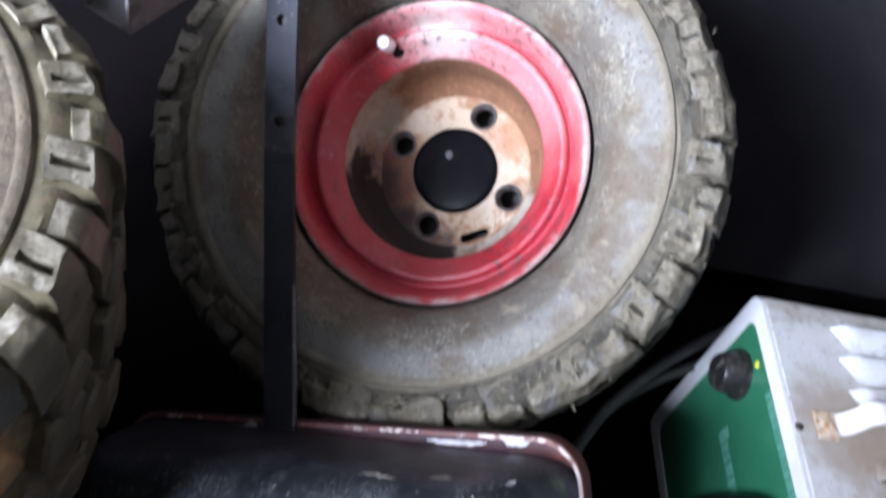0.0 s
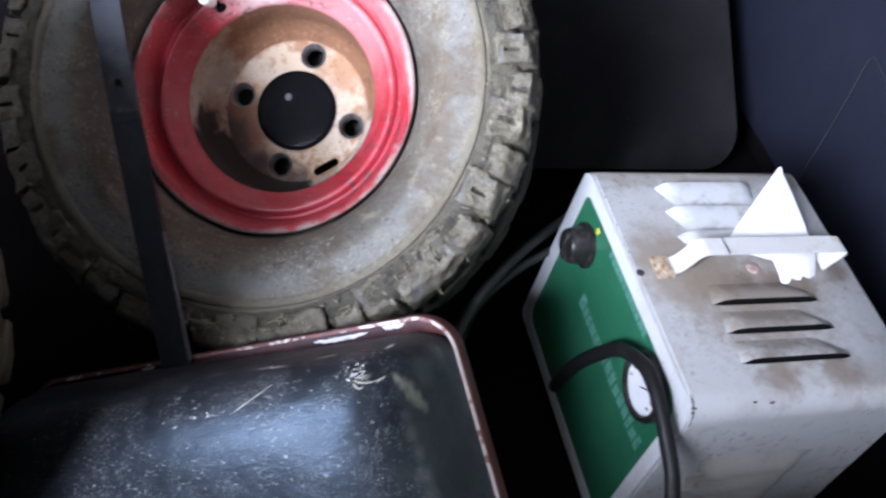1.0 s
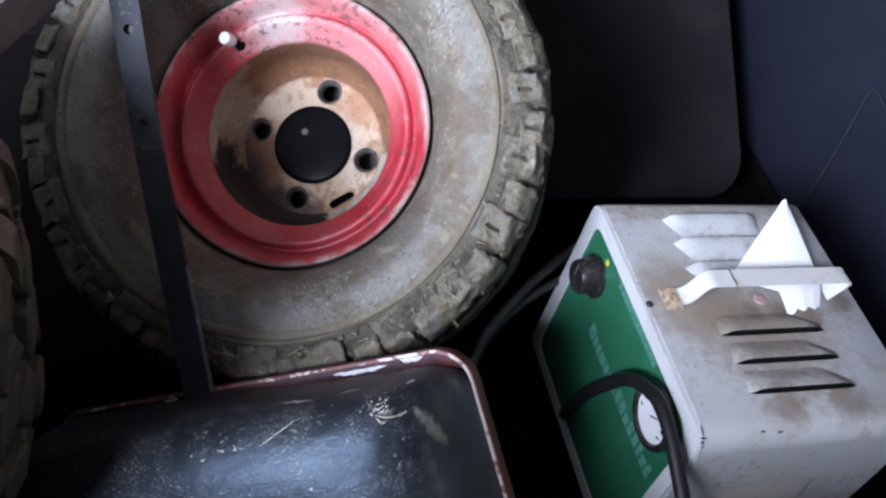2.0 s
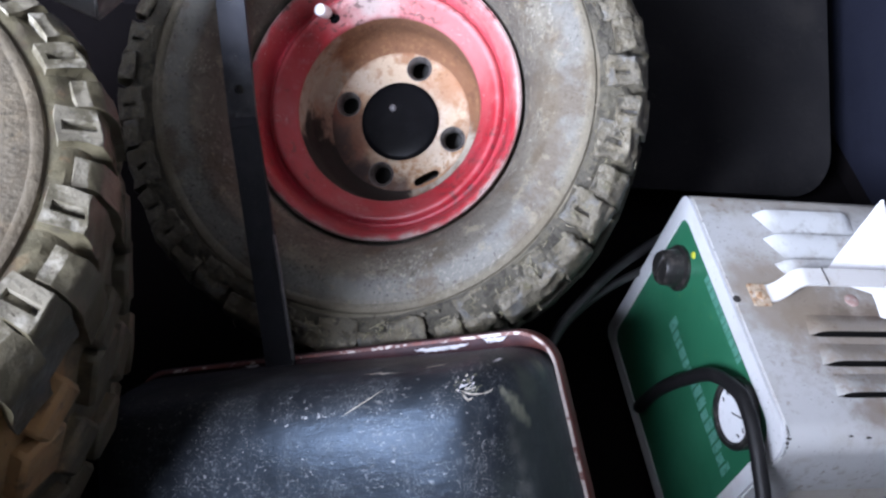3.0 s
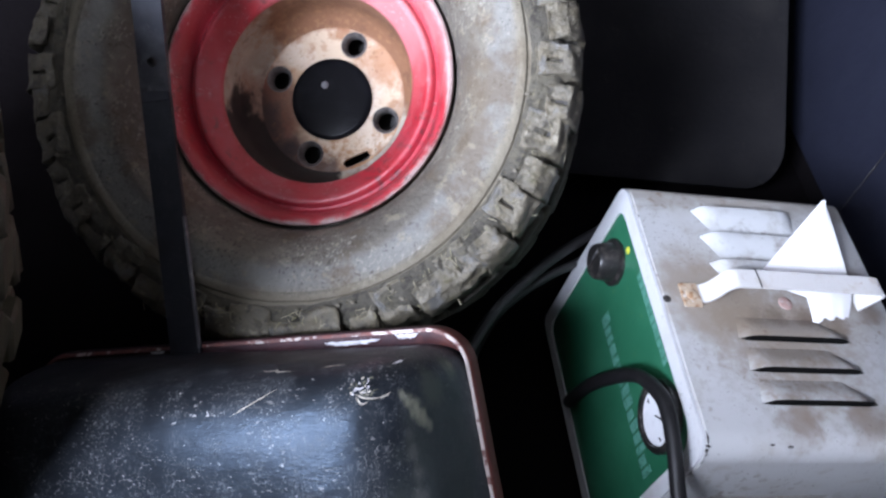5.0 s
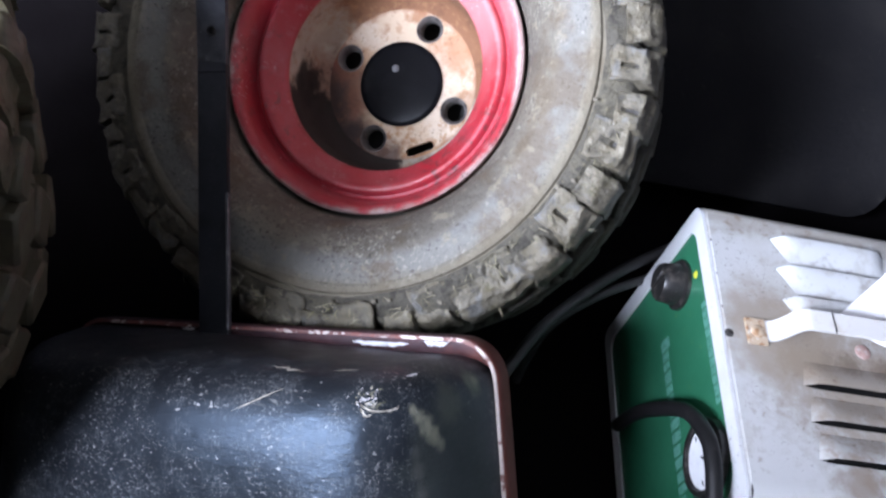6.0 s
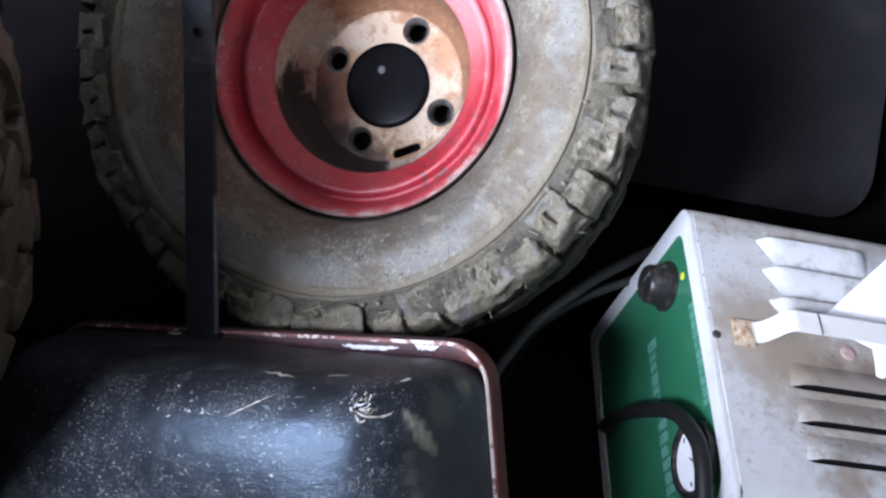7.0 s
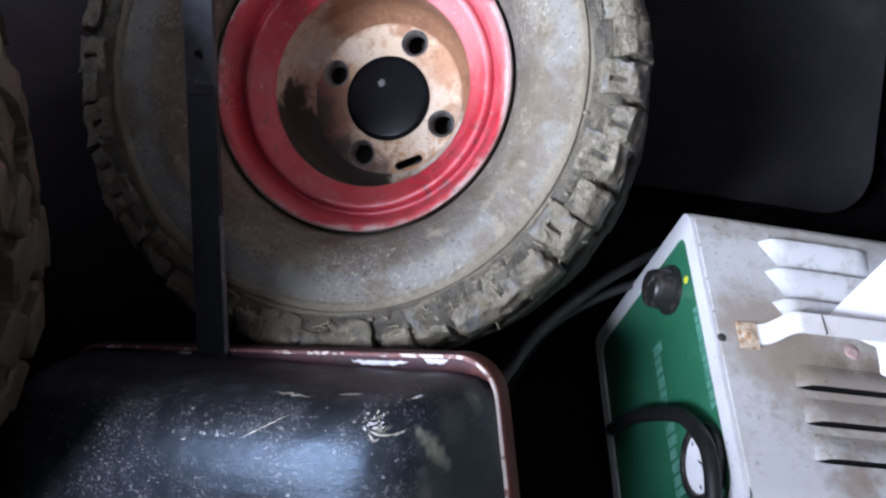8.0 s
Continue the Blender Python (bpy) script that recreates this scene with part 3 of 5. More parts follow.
box(bm, (X0 - THICK, Y0 - THICK, 0.0), (OPEN_X0, Y0, HEIGHT))
box(bm, (OPEN_X1, Y0 - THICK, 0.0), (X1 + THICK, Y0, HEIGHT))
box(bm, (OPEN_X0, Y0 - THICK, OPEN_Z1), (OPEN_X1, Y0, HEIGHT))
box(bm, (OPEN_X0, Y0 - THICK, 0.0), (OPEN_X1, Y0, OPEN_Z0))
tagged(part("wall_south", bm, wall_grey, smooth=False), "grey plastered wall with a wide unglazed opening", "wall", kind="structure")
# not a seen part of the shed: low wall added to block low light
slab("wall_half", (-1.30, -0.70, 0.0), (X1, -0.62, 0.590), wall_grey, "unseen low half wall added to shade the lower things", "wall", 0.006)
slab("ceiling", (X0 - THICK, Y0 - THICK, HEIGHT), (X1 + THICK, Y1 + THICK, HEIGHT + 0.08), timber, "old grey timber ceiling", "ceiling")
bm = bmesh.new()
box(bm, (-40, -40, -0.16), (40, 40, -0.11))
tagged(part("ground", bm, concrete, smooth=False), "bare yard ground outside the shed", "ground", kind="structure")

# ---- wheels ----
# wheel frame: z is the axle towards the open side, the bolt plate lies at z = 0
TYRE_MID, LUGS = 0.0245, 22


def lug_mesh(profile, width, material, pocket, seed, rough=0.0009):
    """One tread lug: a profile of (radius, height) drawn out sideways, worn round, with a narrow slot in its side face."""
    rnd = random.Random(seed)
    bm = bmesh.new()
    sides = []
    for s in (-0.5, 0.5):
        sides.append([bm.verts.new((r, s * width * (1.0 if k < 3 else 1.12) + rnd.uniform(-0.0007, 0.0007), z)) for k, (r, z) in enumerate(profile)])
    n = len(profile)
    bm.faces.new(sides[0])
    bm.faces.new(list(reversed(sides[1])))
    face = None
    for k in range(n):
        f = bm.faces.new((sides[0][k], sides[1][k], sides[1][(k + 1) % n], sides[0][(k + 1) % n]))
        if k == 1:
            face = f
    outer = [e for e in bm.edges if e.calc_face_angle(0.0) > 0.4]
    if pocket:
        bmesh.ops.inset_individual(bm, faces=[face], thickness=0.0074)
        mid, fall = face.calc_center_median(), (profile[2][1] - profile[1][1]) / (profile[2][0] - profile[1][0])
        long_half, wide_half = (0.0056, 0.0018) if rough > 0.0025 else (0.0080, 0.0029)
        for v in face.verts:
            step = math.copysign(long_half, v.co.x - mid.x) + 0.0008
            v.co = Vector((mid.x + step, mid.y + math.copysign(wide_half, v.co.y - mid.y), mid.z + step * fall))
        bmesh.ops.inset_individual(bm, faces=[face], thickness=0.0006, depth=0.0)
        for v in face.verts:
            v.co.z -= pocket
        face.material_index = 2
    bmesh.ops.bevel(bm, geom=outer, offset=(0.0022 + rough * 0.8) if rough > 0.0025 else 0.0048, segments=3, affect="EDGES", profile=0.5)
    if rough < 0.0025:
        # scraped pale: the collar round a slot, or the inner brow of a plain lug
        for f in bm.faces:
            c = f.calc_center_median()
            brow = c.x < profile[2][0] - 0.0005 and c.z > profile[1][1] - 0.0065 if pocket else c.x < profile[1][0] + 0.0065 and c.z > profile[1][1] - 0.0085
            if brow and f.material_index != 2:
                f.material_index = 1
    if rough > 0.0015:
        bmesh.ops.triangulate(bm, faces=bm.faces)
        bmesh.ops.subdivide_edges(bm, edges=[e for e in bm.edges if e.calc_length() > 0.004], cuts=2, use_grid_fill=True)
        bmesh.ops.subdivide_edges(bm, edges=[e for e in bm.edges if e.calc_length() > 0.004], cuts=1, use_grid_fill=True)
    for v in bm.verts:
        p = v.co.copy()
        v.co += rough * noise.noise_vector(p * 85 + Vector((seed * 9.1, 0, 0)))
        if rough > 0.0025:
            v.co += 0.0010 * noise.noise_vector(p * 260 + Vector((seed * 3.3, 0, 7)))
    return mesh_of(bm, material, crease=60 if rough < 0.0025 else 100)


LONG_LUG = ((0.1740, 0.122), (0.1765, 0.1335), (0.1990, 0.1272), (0.2060, 0.1150), (0.2078, 0.0960), (0.196, 0.094))
BLOCK_LUG = ((0.1745, 0.122), (0.1768, 0.1345), (0.1975, 0.1300), (0.2025, 0.1180), (0.2055, 0.0960), (0.196, 0.094))
BROW_LUG = ((0.1835, 0.116), (0.1865, 0.1318), (0.1930, 0.1300), (0.2005, 0.1255), (0.2072, 0.1120), (0.2088, 0.0860), (0.196, 0.084))
SHORT_LUG = ((0.1830, 0.118), (0.1860, 0.1315), (0.2005, 0.1262), (0.2072, 0.1120), (0.2088, 0.0860), (0.196, 0.084))


def tread_rows(bm, count, rad, z0):
    """The middle and far rows of tread blocks."""
    rows = ((0.058, 0.015, 0.25), (0.030, 0.022, 0.0), (-0.004, 0.022, 0.5), (-0.038, 0.018, 0.0), (-0.068, 0.020, 0.5))
    for z, half, off in rows:
        for k in range(count):
            a = 2 * math.pi * (k + off) / count + 0.03 * noise.noise(Vector((k, z * 90, 0)))
            tmp = bmesh.new()
            top = rad - (0.007 if z < -0.06 else 0.0)
            box(tmp, (rad - 0.012, -0.0155, -half * 0.8), (top, 0.0155, half * 0.8), 0.0025, 1)
            bmesh.ops.rotate(tmp, verts=tmp.verts, cent=(0, 0, 0), matrix=Euler((0.35 * (1 if off else -1), 0, 0)).to_matrix())
            bmesh.ops.translate(tmp, verts=tmp.verts, vec=(0, 0, z + z0))
            bmesh.ops.rotate(tmp, verts=tmp.verts, cent=(0, 0, 0), matrix=Euler((0, 0, a)).to_matrix())
            old = {v: bm.verts.new(v.co) for v in tmp.verts}
            for f in tmp.faces:
                bm.faces.new([old[v] for v in f.verts])
            tmp.free()


def tyre_profile():
    side = [(0.1080, 0.064), (0.1130, 0.0665), (0.1152, 0.0720), (0.1163, 0.0800), (0.1180, 0.0915), (0.1215, 0.1025), (0.1270, 0.1120), (0.1335, 0.1195), (0.1400, 0.1245),
            (0.1415, 0.1262), (0.1440, 0.1268), (0.1520, 0.1292), (0.1600, 0.1300), (0.1640, 0.1298), (0.1655, 0.1312), (0.1680, 0.1318), (0.1705, 0.1310),
            (0.1718, 0.1285), (0.1800, 0.1278), (0.1870, 0.1245), (0.1930, 0.1180), (0.1968, 0.1090), (0.1985, 0.0980), (0.1995, 0.0840), (0.2000, 0.0500)]
    back = [(r, 2 * TYRE_MID - z) for r, z in reversed(side)]
    return side + [(0.2003, TYRE_MID)] + back


def make_wheel(m, label, side_material, lug_material, tread_material, lug_spin, pocket, rough, mud=0.0):
    wheel = thing("wheel", m, label, "wheel", "off-road wheels")
    bm = bmesh.new()
    revolve(bm, tyre_profile(), 144, wobble=0.0006)
    tyre = part("tyre", bm, side_material, wheel, "grey dusty rubber tyre caked with dry mud")
    bm = bmesh.new()
    revolve(bm, [(0.1722, 0.1288), (0.1760, 0.1292), (0.1803, 0.1288), (0.1840, 0.1268), (0.1876, 0.1252), (0.1908, 0.1222), (0.1935, 0.1188), (0.1958, 0.1140), (0.1974, 0.1096), (0.1992, 0.0983), (0.2002, 0.0840), (0.2007, 0.0500), (0.2010, TYRE_MID), (0.2007, -0.01), (0.2000, -0.035)], 320, wobble=min(rough, 0.0025))
    if mud:
        # mud that fills the gaps between the lugs
        for v in bm.verts:
            r = math.hypot(v.co.x, v.co.y)
            lift = mud * (0.55 + 1.3 * noise.noise(v.co * 62) + 0.6 * noise.noise(v.co * 170)) * min(1.0, max(0.0, (r - 0.1735) / 0.006))
            v.co += Vector((v.co.x / r * 0.55, v.co.y / r * 0.55, 0.80 if r < 0.1965 else 0.1)) * max(lift, 0.0)
    tread_rows(bm, 22, 0.2098, TYRE_MID - 0.012)
    part("tread", bm, tread_material, tyre, "muddy tread blocks between the shoulder lugs")
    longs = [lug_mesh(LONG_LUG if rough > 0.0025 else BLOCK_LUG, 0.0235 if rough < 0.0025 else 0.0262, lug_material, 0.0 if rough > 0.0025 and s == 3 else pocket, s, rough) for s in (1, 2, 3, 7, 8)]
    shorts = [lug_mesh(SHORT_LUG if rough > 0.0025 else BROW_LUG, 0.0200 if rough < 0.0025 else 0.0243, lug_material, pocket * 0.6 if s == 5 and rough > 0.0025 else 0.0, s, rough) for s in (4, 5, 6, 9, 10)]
    rnd = random.Random(11)
    for k in range(LUGS):
        a = 2 * math.pi * k / LUGS + lug_spin
        for kind, off in ((longs, 0.0), (shorts, math.pi / LUGS)):
            s = 1 + rnd.uniform(-0.014, 0.012)
            part("lug", kind[rnd.randrange(5)], None, tyre, "", Matrix.Rotation(a + off + rnd.uniform(-0.018, 0.018), 4, "Z") @ Matrix.Diagonal((s, 1 + rnd.uniform(-0.18, 0.16), 1 + rnd.uniform(-0.02, 0.012), 1)))
    # rim: lip, bead groove, seat slope and drop well
    bm = bmesh.new()
    lip = [(0.1070, 0.0700), (0.1120, 0.0745), (0.1138, 0.0800), (0.1132, 0.0842), (0.1112, 0.0856), (0.1090, 0.0846), (0.1068, 0.0815), (0.1046, 0.0765),
           (0.1030, 0.0712), (0.1016, 0.0668), (0.1000, 0.0650), (0.0982, 0.0654), (0.0964, 0.0684), (0.0948, 0.0698), (0.0930, 0.0700), (0.0912, 0.0690), (0.0890, 0.0662),
           (0.0860, 0.0622), (0.0828, 0.0585), (0.0800, 0.0560), (0.0784, 0.0546), (0.0775, 0.0526), (0.0772, 0.0490)]
    revolve(bm, lip, 144, wobble=0.0003)
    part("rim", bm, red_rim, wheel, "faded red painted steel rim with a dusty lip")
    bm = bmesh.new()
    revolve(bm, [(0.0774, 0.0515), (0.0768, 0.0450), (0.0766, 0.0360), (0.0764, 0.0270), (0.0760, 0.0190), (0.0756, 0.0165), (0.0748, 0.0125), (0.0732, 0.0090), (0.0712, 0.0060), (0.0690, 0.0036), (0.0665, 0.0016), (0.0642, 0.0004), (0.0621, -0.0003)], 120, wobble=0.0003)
    part("rim_well", bm, well_dirt_shade, wheel, "dusty rust-streaked inner well of the rim with painted lower shade")
    # bolt plate with four bolt holes, a slot and the centre bore
    bm = bmesh.new()
    slot = []
    for cx, s in ((0.0085, 1), (-0.0085, -1)):
        slot += [(cx + 0.0036 * math.cos(t), 0.0036 * math.sin(t)) for t in (np.linspace(-math.pi / 2, math.pi / 2, 7) + (0 if s > 0 else math.pi))]
    ang = radians(-45) + math.pi / 2
    slot = [(0.0395 + x * math.cos(ang) - y * math.sin(ang), -0.0398 + x * math.sin(ang) + y * math.cos(ang)) for x, y in slot]
    bolts = [(0.05 * math.cos(math.pi / 2 * k), 0.05 * math.sin(math.pi / 2 * k)) for k in range(4)]
    plate_with_holes(bm, circle(0, 0, 0.0622, 96), [circle(x, y, 0.0110, 28) for x, y in bolts] + [slot, circle(0, 0, 0.0340, 64)], 0.004)
    plate = part("bolt_plate", bm, rusty_shaded_disc, wheel, "pale rust-stained bolt plate with four holes, a slot and painted edge shade")
    for x, y in bolts:
        bm = bmesh.new()
        revolve(bm, [(0.0114, 0.0002), (0.0109, 0.0006), (0.0100, -0.0006), (0.0084, -0.0030), (0.0080, -0.0075), (0.0079, -0.0110)], 32)
        part("bolt_seat", bm, seat_grey, plate, "grey bare steel bolt seat", Matrix.Translation((x, y, 0)))
    bm = bmesh.new()
    rings = revolve(bm, [(0.0348, -0.002), (0.0350, 0.0012), (0.0342, 0.0019), (0.0300, 0.0024), (0.0200, 0.0028), (0.0100, 0.0030), (0.0015, 0.0030)], 64)
    cap(bm, rings[-1])
    hub = part("hub_cap", bm, cap_black, wheel, "black plastic hub cap")
    # a pale raised spot takes the place of the glint on the cap
    bm = bmesh.new()
    rings = revolve(bm, [(0.0034, 0.0), (0.0030, 0.0005), (0.0018, 0.0009), (0.0004, 0.0010)], 14)
    cap(bm, rings[-1])
    part("moulding_nub", bm, glint_pointer_grey, hub, "pale raised spot that stands in for a glint", Matrix.Translation((-0.0100, 0.0090, 0.0027)))
    bm = bmesh.new()
    rings = revolve(bm, [(0.0720, -0.006), (0.0700, -0.034)], 48)
    cap(bm, rings[-1])
    part("backing", bm, hole_dark, wheel, "greasy dark drum behind the bolt plate")
    # valve
    bm = bmesh.new()
    revolve(bm, [(0.0034, -0.014), (0.0062, -0.004), (0.0068, 0.0), (0.0060, 0.0024), (0.0036, 0.004), (0.0030, 0.012), (0.0027, 0.020), (0.0001, 0.0205)], 20)
    stem = part("valve_stem", bm, cap_black, wheel, "black rubber valve stem", Matrix.Translation((-0.0700, 0.0580, 0.0615)) @ Euler((radians(8), radians(-10), 0)).to_matrix().to_4x4())
    bm = bmesh.new()
    rings = revolve(bm, [(0.0028, 0.011), (0.0050, 0.0115), (0.0055, 0.016), (0.0050, 0.0235), (0.0034, 0.0250), (0.0004, 0.0254)], 20)
    part("valve_cap", bm, brass, stem, "bright worn valve cap")
    return wheel


E1, E2, AXLE = (0.8713, -0.4810, 0.0976), (0.3018, 0.6819, 0.6663), (-0.3870, -0.5511, 0.7393)
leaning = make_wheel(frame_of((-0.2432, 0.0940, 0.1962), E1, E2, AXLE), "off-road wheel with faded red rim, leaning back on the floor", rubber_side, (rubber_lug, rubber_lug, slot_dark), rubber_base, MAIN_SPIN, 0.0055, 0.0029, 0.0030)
UP = Vector((0.02, -0.072, 1.0)).normalized()
SX = Vector((1, 0, 0)) - UP * UP.x
SX.normalize()
SY = UP.cross(SX)
FLAT = Vector((-0.656, -0.186, 0.4005)) - UP * 0.1318
flat = make_wheel(frame_of(FLAT, SX, SY, UP), "muddy off-road wheel lying flat on a smaller tyre", rubber_muddy, (rubber_wet, rubber_worn, slot_dark), rusty_tread, LEFT_SPIN, 0.0065, 0.0017, 0.0018)


def old_tyre(m, rad, half, label):
    ob = thing("old_tyre", m, label, "tyre")
    bm = bmesh.new()
    prof = []
    for k in range(25):
        t = math.pi * (k / 24 * 1.5 - 0.25)
        c, s = math.cos(t), math.sin(t)
        prof.append((rad - 0.045 + 0.045 * (1 if c > 0 else -1) * abs(c) ** 0.6 if c > 0 else rad - 0.045 + 0.05 * c, half * (1 if s > 0 else -1) * abs(s) ** 0.7))
    revolve(bm, prof, 80, close=False)
    part("carcass", bm, rubber_dark, ob)
    bm = bmesh.new()
    for k in range(40):
        tmp = bmesh.new()
        box(tmp, (rad - 0.012, -0.006, -half * 0.72), (rad + 0.003, 0.006, half * 0.72), 0.002, 1)
        bmesh.ops.rotate(tmp, verts=tmp.verts, cent=(0, 0, 0), matrix=Euler((0, 0, 2 * math.pi * k / 40)).to_matrix())
        old = {v: bm.verts.new(v.co) for v in tmp.verts}
        for f in tmp.faces:
            bm.faces.new([old[v] for v in f.verts])
        tmp.free()
    part("tread", bm, rubber_dark, ob)
    return ob


low_top = 0.186
old_tyre(frame_of((-0.69, -0.20, low_top / 2 - 0.004), (1, 0, 0), (0, 1, 0), (0, 0, 1)), 0.150, low_top / 2, "small black worn tyre lying flat under a wheel")

# black rubber mat on a slope behind the wheel, and a crate that holds the wheel up
mat_up = Vector((0.0, 0.815, 0.579))
mat_n = Vector((0.0, -0.579, 0.815))
mat = thing("rubber_mat", frame_of((0.326, 0.184, 0.0376), (-1, 0, 0), mat_up, -mat_n), "black rubber mat sloping up against the rear wall", "mat")
bm = bmesh.new()
plate_with_holes(bm, round_rect_loop(0.0, 0.66, 0.0, 0.385, 0.055), [], 0.010)
for v in bm.verts:
    v.co.z += 0.0025 * noise.noise(v.co * 9)
part("sheet", bm, mat_rubber, mat)
crate = thing("plastic_crate", Matrix.Translation((-0.46, 0.30, 0.0)), "black plastic crate behind the leaning wheel", "crate")
bm = bmesh.new()
box(bm, (0.0, 0.0, 0.0), (0.34, 0.19, 0.30), 0.008)
part("body", bm, rubber_dark, crate)
bm = bmesh.new()
box(bm, (-0.006, -0.006, 0.27), (0.346, 0.196, 0.302), 0.004)
part("lip", bm, rubber_dark, crate)

# ---- upturned tub ----
TA, TB, TN = (0.8461, -0.2007, 0.4938), (0.1314, -0.8193, -0.5582), (-0.5166, -0.5371, 0.6668)
TUB_A, TUB_B = 0.318, 0.166
tub = thing("metal_tub", frame_of((-0.1841, -0.1772, 0.2601), TA, TB, TN), "worn black enamel tub with chipped red rim, tipped on its side", "tub")


def rounded(inset, radius, count=176):
    """A closed loop round the tub's outline, x from -TUB_A to 0 and y from 0 to TUB_B, evenly spaced."""
    x0, x1, y0, y1 = -TUB_A + inset, -inset, inset, TUB_B - inset
    radius = max(min(radius, (y1 - y0) / 2 - 0.0005, (x1 - x0) / 2 - 0.0005), 0.0005)
    pts = []
    per = count // 8
    for cx, cy, a0 in ((x1 - radius, y0 + radius, -90), (x1 - radius, y1 - radius, 0), (x0 + radius, y1 - radius, 90), (x0 + radius, y0 + radius, 180)):
        for k in range(per):
            t = radians(a0 + 90 * k / (per - 1))
            pts.append(Vector((cx + radius * math.cos(t), cy + radius * math.sin(t), 0)))
    full = []
    for c in range(4):
        arc = pts[c * per : (c + 1) * per]
        nxt = pts[((c + 1) % 4) * per]
        full += arc + [arc[-1].lerp(nxt, (k + 1) / (per + 1)) for k in range(per)]
    for p in full:
        p.x += end_flare(p.x, p.y)
    return full


def end_flare(x, y):
    """The near end of the tub stands askew."""
    return min(1.0, max(0.0, (x + 0.16) / 0.16)) * (0.002 + 0.105 * y)


def flange_reach(x):
    """The flange along the upper side narrows away from the near corner."""
    return min(1.0, max(0.35, 0.35 + 0.65 * (x + 0.22) / 0.16))


def tub_dome(p):
    """The bottom is pressed out into a shallow dome."""
    along, across = 1 - ((p.x + 0.104) / 0.166) ** 2, 1 - ((p.y + 0.038) / 0.170) ** 2
    return 0.026 * max(-0.6, along * across if across > 0 else 0.5 * across)


def tub_dent(p):
    """Dents: a hollow by the corner and a slow unevenness."""
    hollow = 0.0
    for ax, by, sx, sy, depth in ((0.000, 0.050, 0.013, 0.030, 0.017), (-0.026, 0.034, 0.010, 0.012, -0.0025), (-0.010, 0.095, 0.006, 0.050, 0.0060), (-0.20, 0.06, 0.05, 0.03, 0.002)):
        hollow += depth * math.exp(-((p.x - ax) / sx) ** 2 - ((p.y - by) / sy) ** 2)
    return hollow


SHELL = ((0.0005, 0.000, 0.022), (0.0015, 0.010, 0.023), (0.0035, 0.022, 0.024), (0.0050, 0.036, 0.025), (0.0070, 0.052, 0.026), (0.0095, 0.067, 0.027), (0.0130, 0.079, 0.028), (0.0180, 0.0885, 0.030),
         (0.0245, 0.0955, 0.032), (0.0320, 0.1000, 0.034), (0.0400, 0.1030, 0.035), (0.0500, 0.1055, 0.034), (0.0600, 0.1068, 0.022), (0.0680, 0.1072, 0.014), (0.0750, 0.1074, 0.0075))
bm = bmesh.new()
loops = []
for inset, h, rad in SHELL:
    ring = []
    for p in rounded(inset, rad):
        # the wall stands steeper behind the flange along the upper side
        q = Vector((p.x, p.y + max(0.0, 0.0088 * flange_reach(p.x) - inset) * min(1.0, max(0.0, 1.0 - p.y / 0.05)), h))
        q.z += (tub_dome(q) - tub_dent(q)) * min(1.0, h / 0.08) ** 2
        q += 0.0008 * noise.noise_vector(q * 22) * min(1.0, h / 0.03)
        ring.append(bm.verts.new(q))
    loops.append(ring)
for a, b in zip(loops, loops[1:]):
    for k in range(len(a)):
        j = (k + 1) % len(a)
        bm.faces.new((a[k], a[j], b[j], b[k]))
bm.faces.new(loops[-1])
bmesh.ops.remove_doubles(bm, verts=bm.verts, dist=0.0002)
shell = part("shell", bm, tub_paint, tub, "scuffed black enamel body with lit folds painted in")


def band(bm, section):
    """A rim swept round the tub's outline from (outset, height) points."""
    loops = []
    for out, h in section:
        ring = []
        for p in rounded(0.0, 0.024):
            # the paint reaches higher along the upper side than round the ends
            f = min(1.0, max(0.0, 1.0 - p.y / 0.016)) * flange_reach(p.x) if out < -0.001 else 1.0
            o, hh = -0.0016 + (out + 0.0016) * f, 0.0005 + (h - 0.0005) * f
            if out >= -0.001:
                o, hh = out, h
            mid = Vector((min(max(p.x, -TUB_A + 0.024), -0.024), min(max(p.y, 0.024), TUB_B - 0.024), 0))
            q = p + (p - mid).normalized() * o
            ring.append(bm.verts.new((q.x, q.y, hh + 0.0006 * noise.noise(p * 60))))
        loops.append(ring)
    for a, b in zip(loops, loops[1:] + loops[:1]):
        for k in range(len(a)):
            j = (k + 1) % len(a)
            bm.faces.new((a[k], a[j], b[j], b[k]))


bm = bmesh.new()
band(bm, ((-0.0010, -0.012), (0.0004, -0.0165), (0.0021, -0.0168), (0.0026, -0.0110), (0.0028, -0.0030), (0.0027, 0.0012), (0.0020, 0.0032), (0.0004, 0.0040), (-0.0020, 0.0043), (-0.0062, 0.0052), (-0.0094, 0.0066), (-0.0100, 0.0040), (-0.0060, -0.002)))
part("rim", bm, tub_red, tub, "dark red rolled rim with white chips")
bm = bmesh.new()
band(bm, ((-0.0009, 0.0030), (-0.0008, 0.0046), (0.0004, 0.0049), (0.0013, 0.0046), (0.0016, 0.0030)))
part("rim_edge", bm, bare_edge, tub, "pale worn edge of the rim")


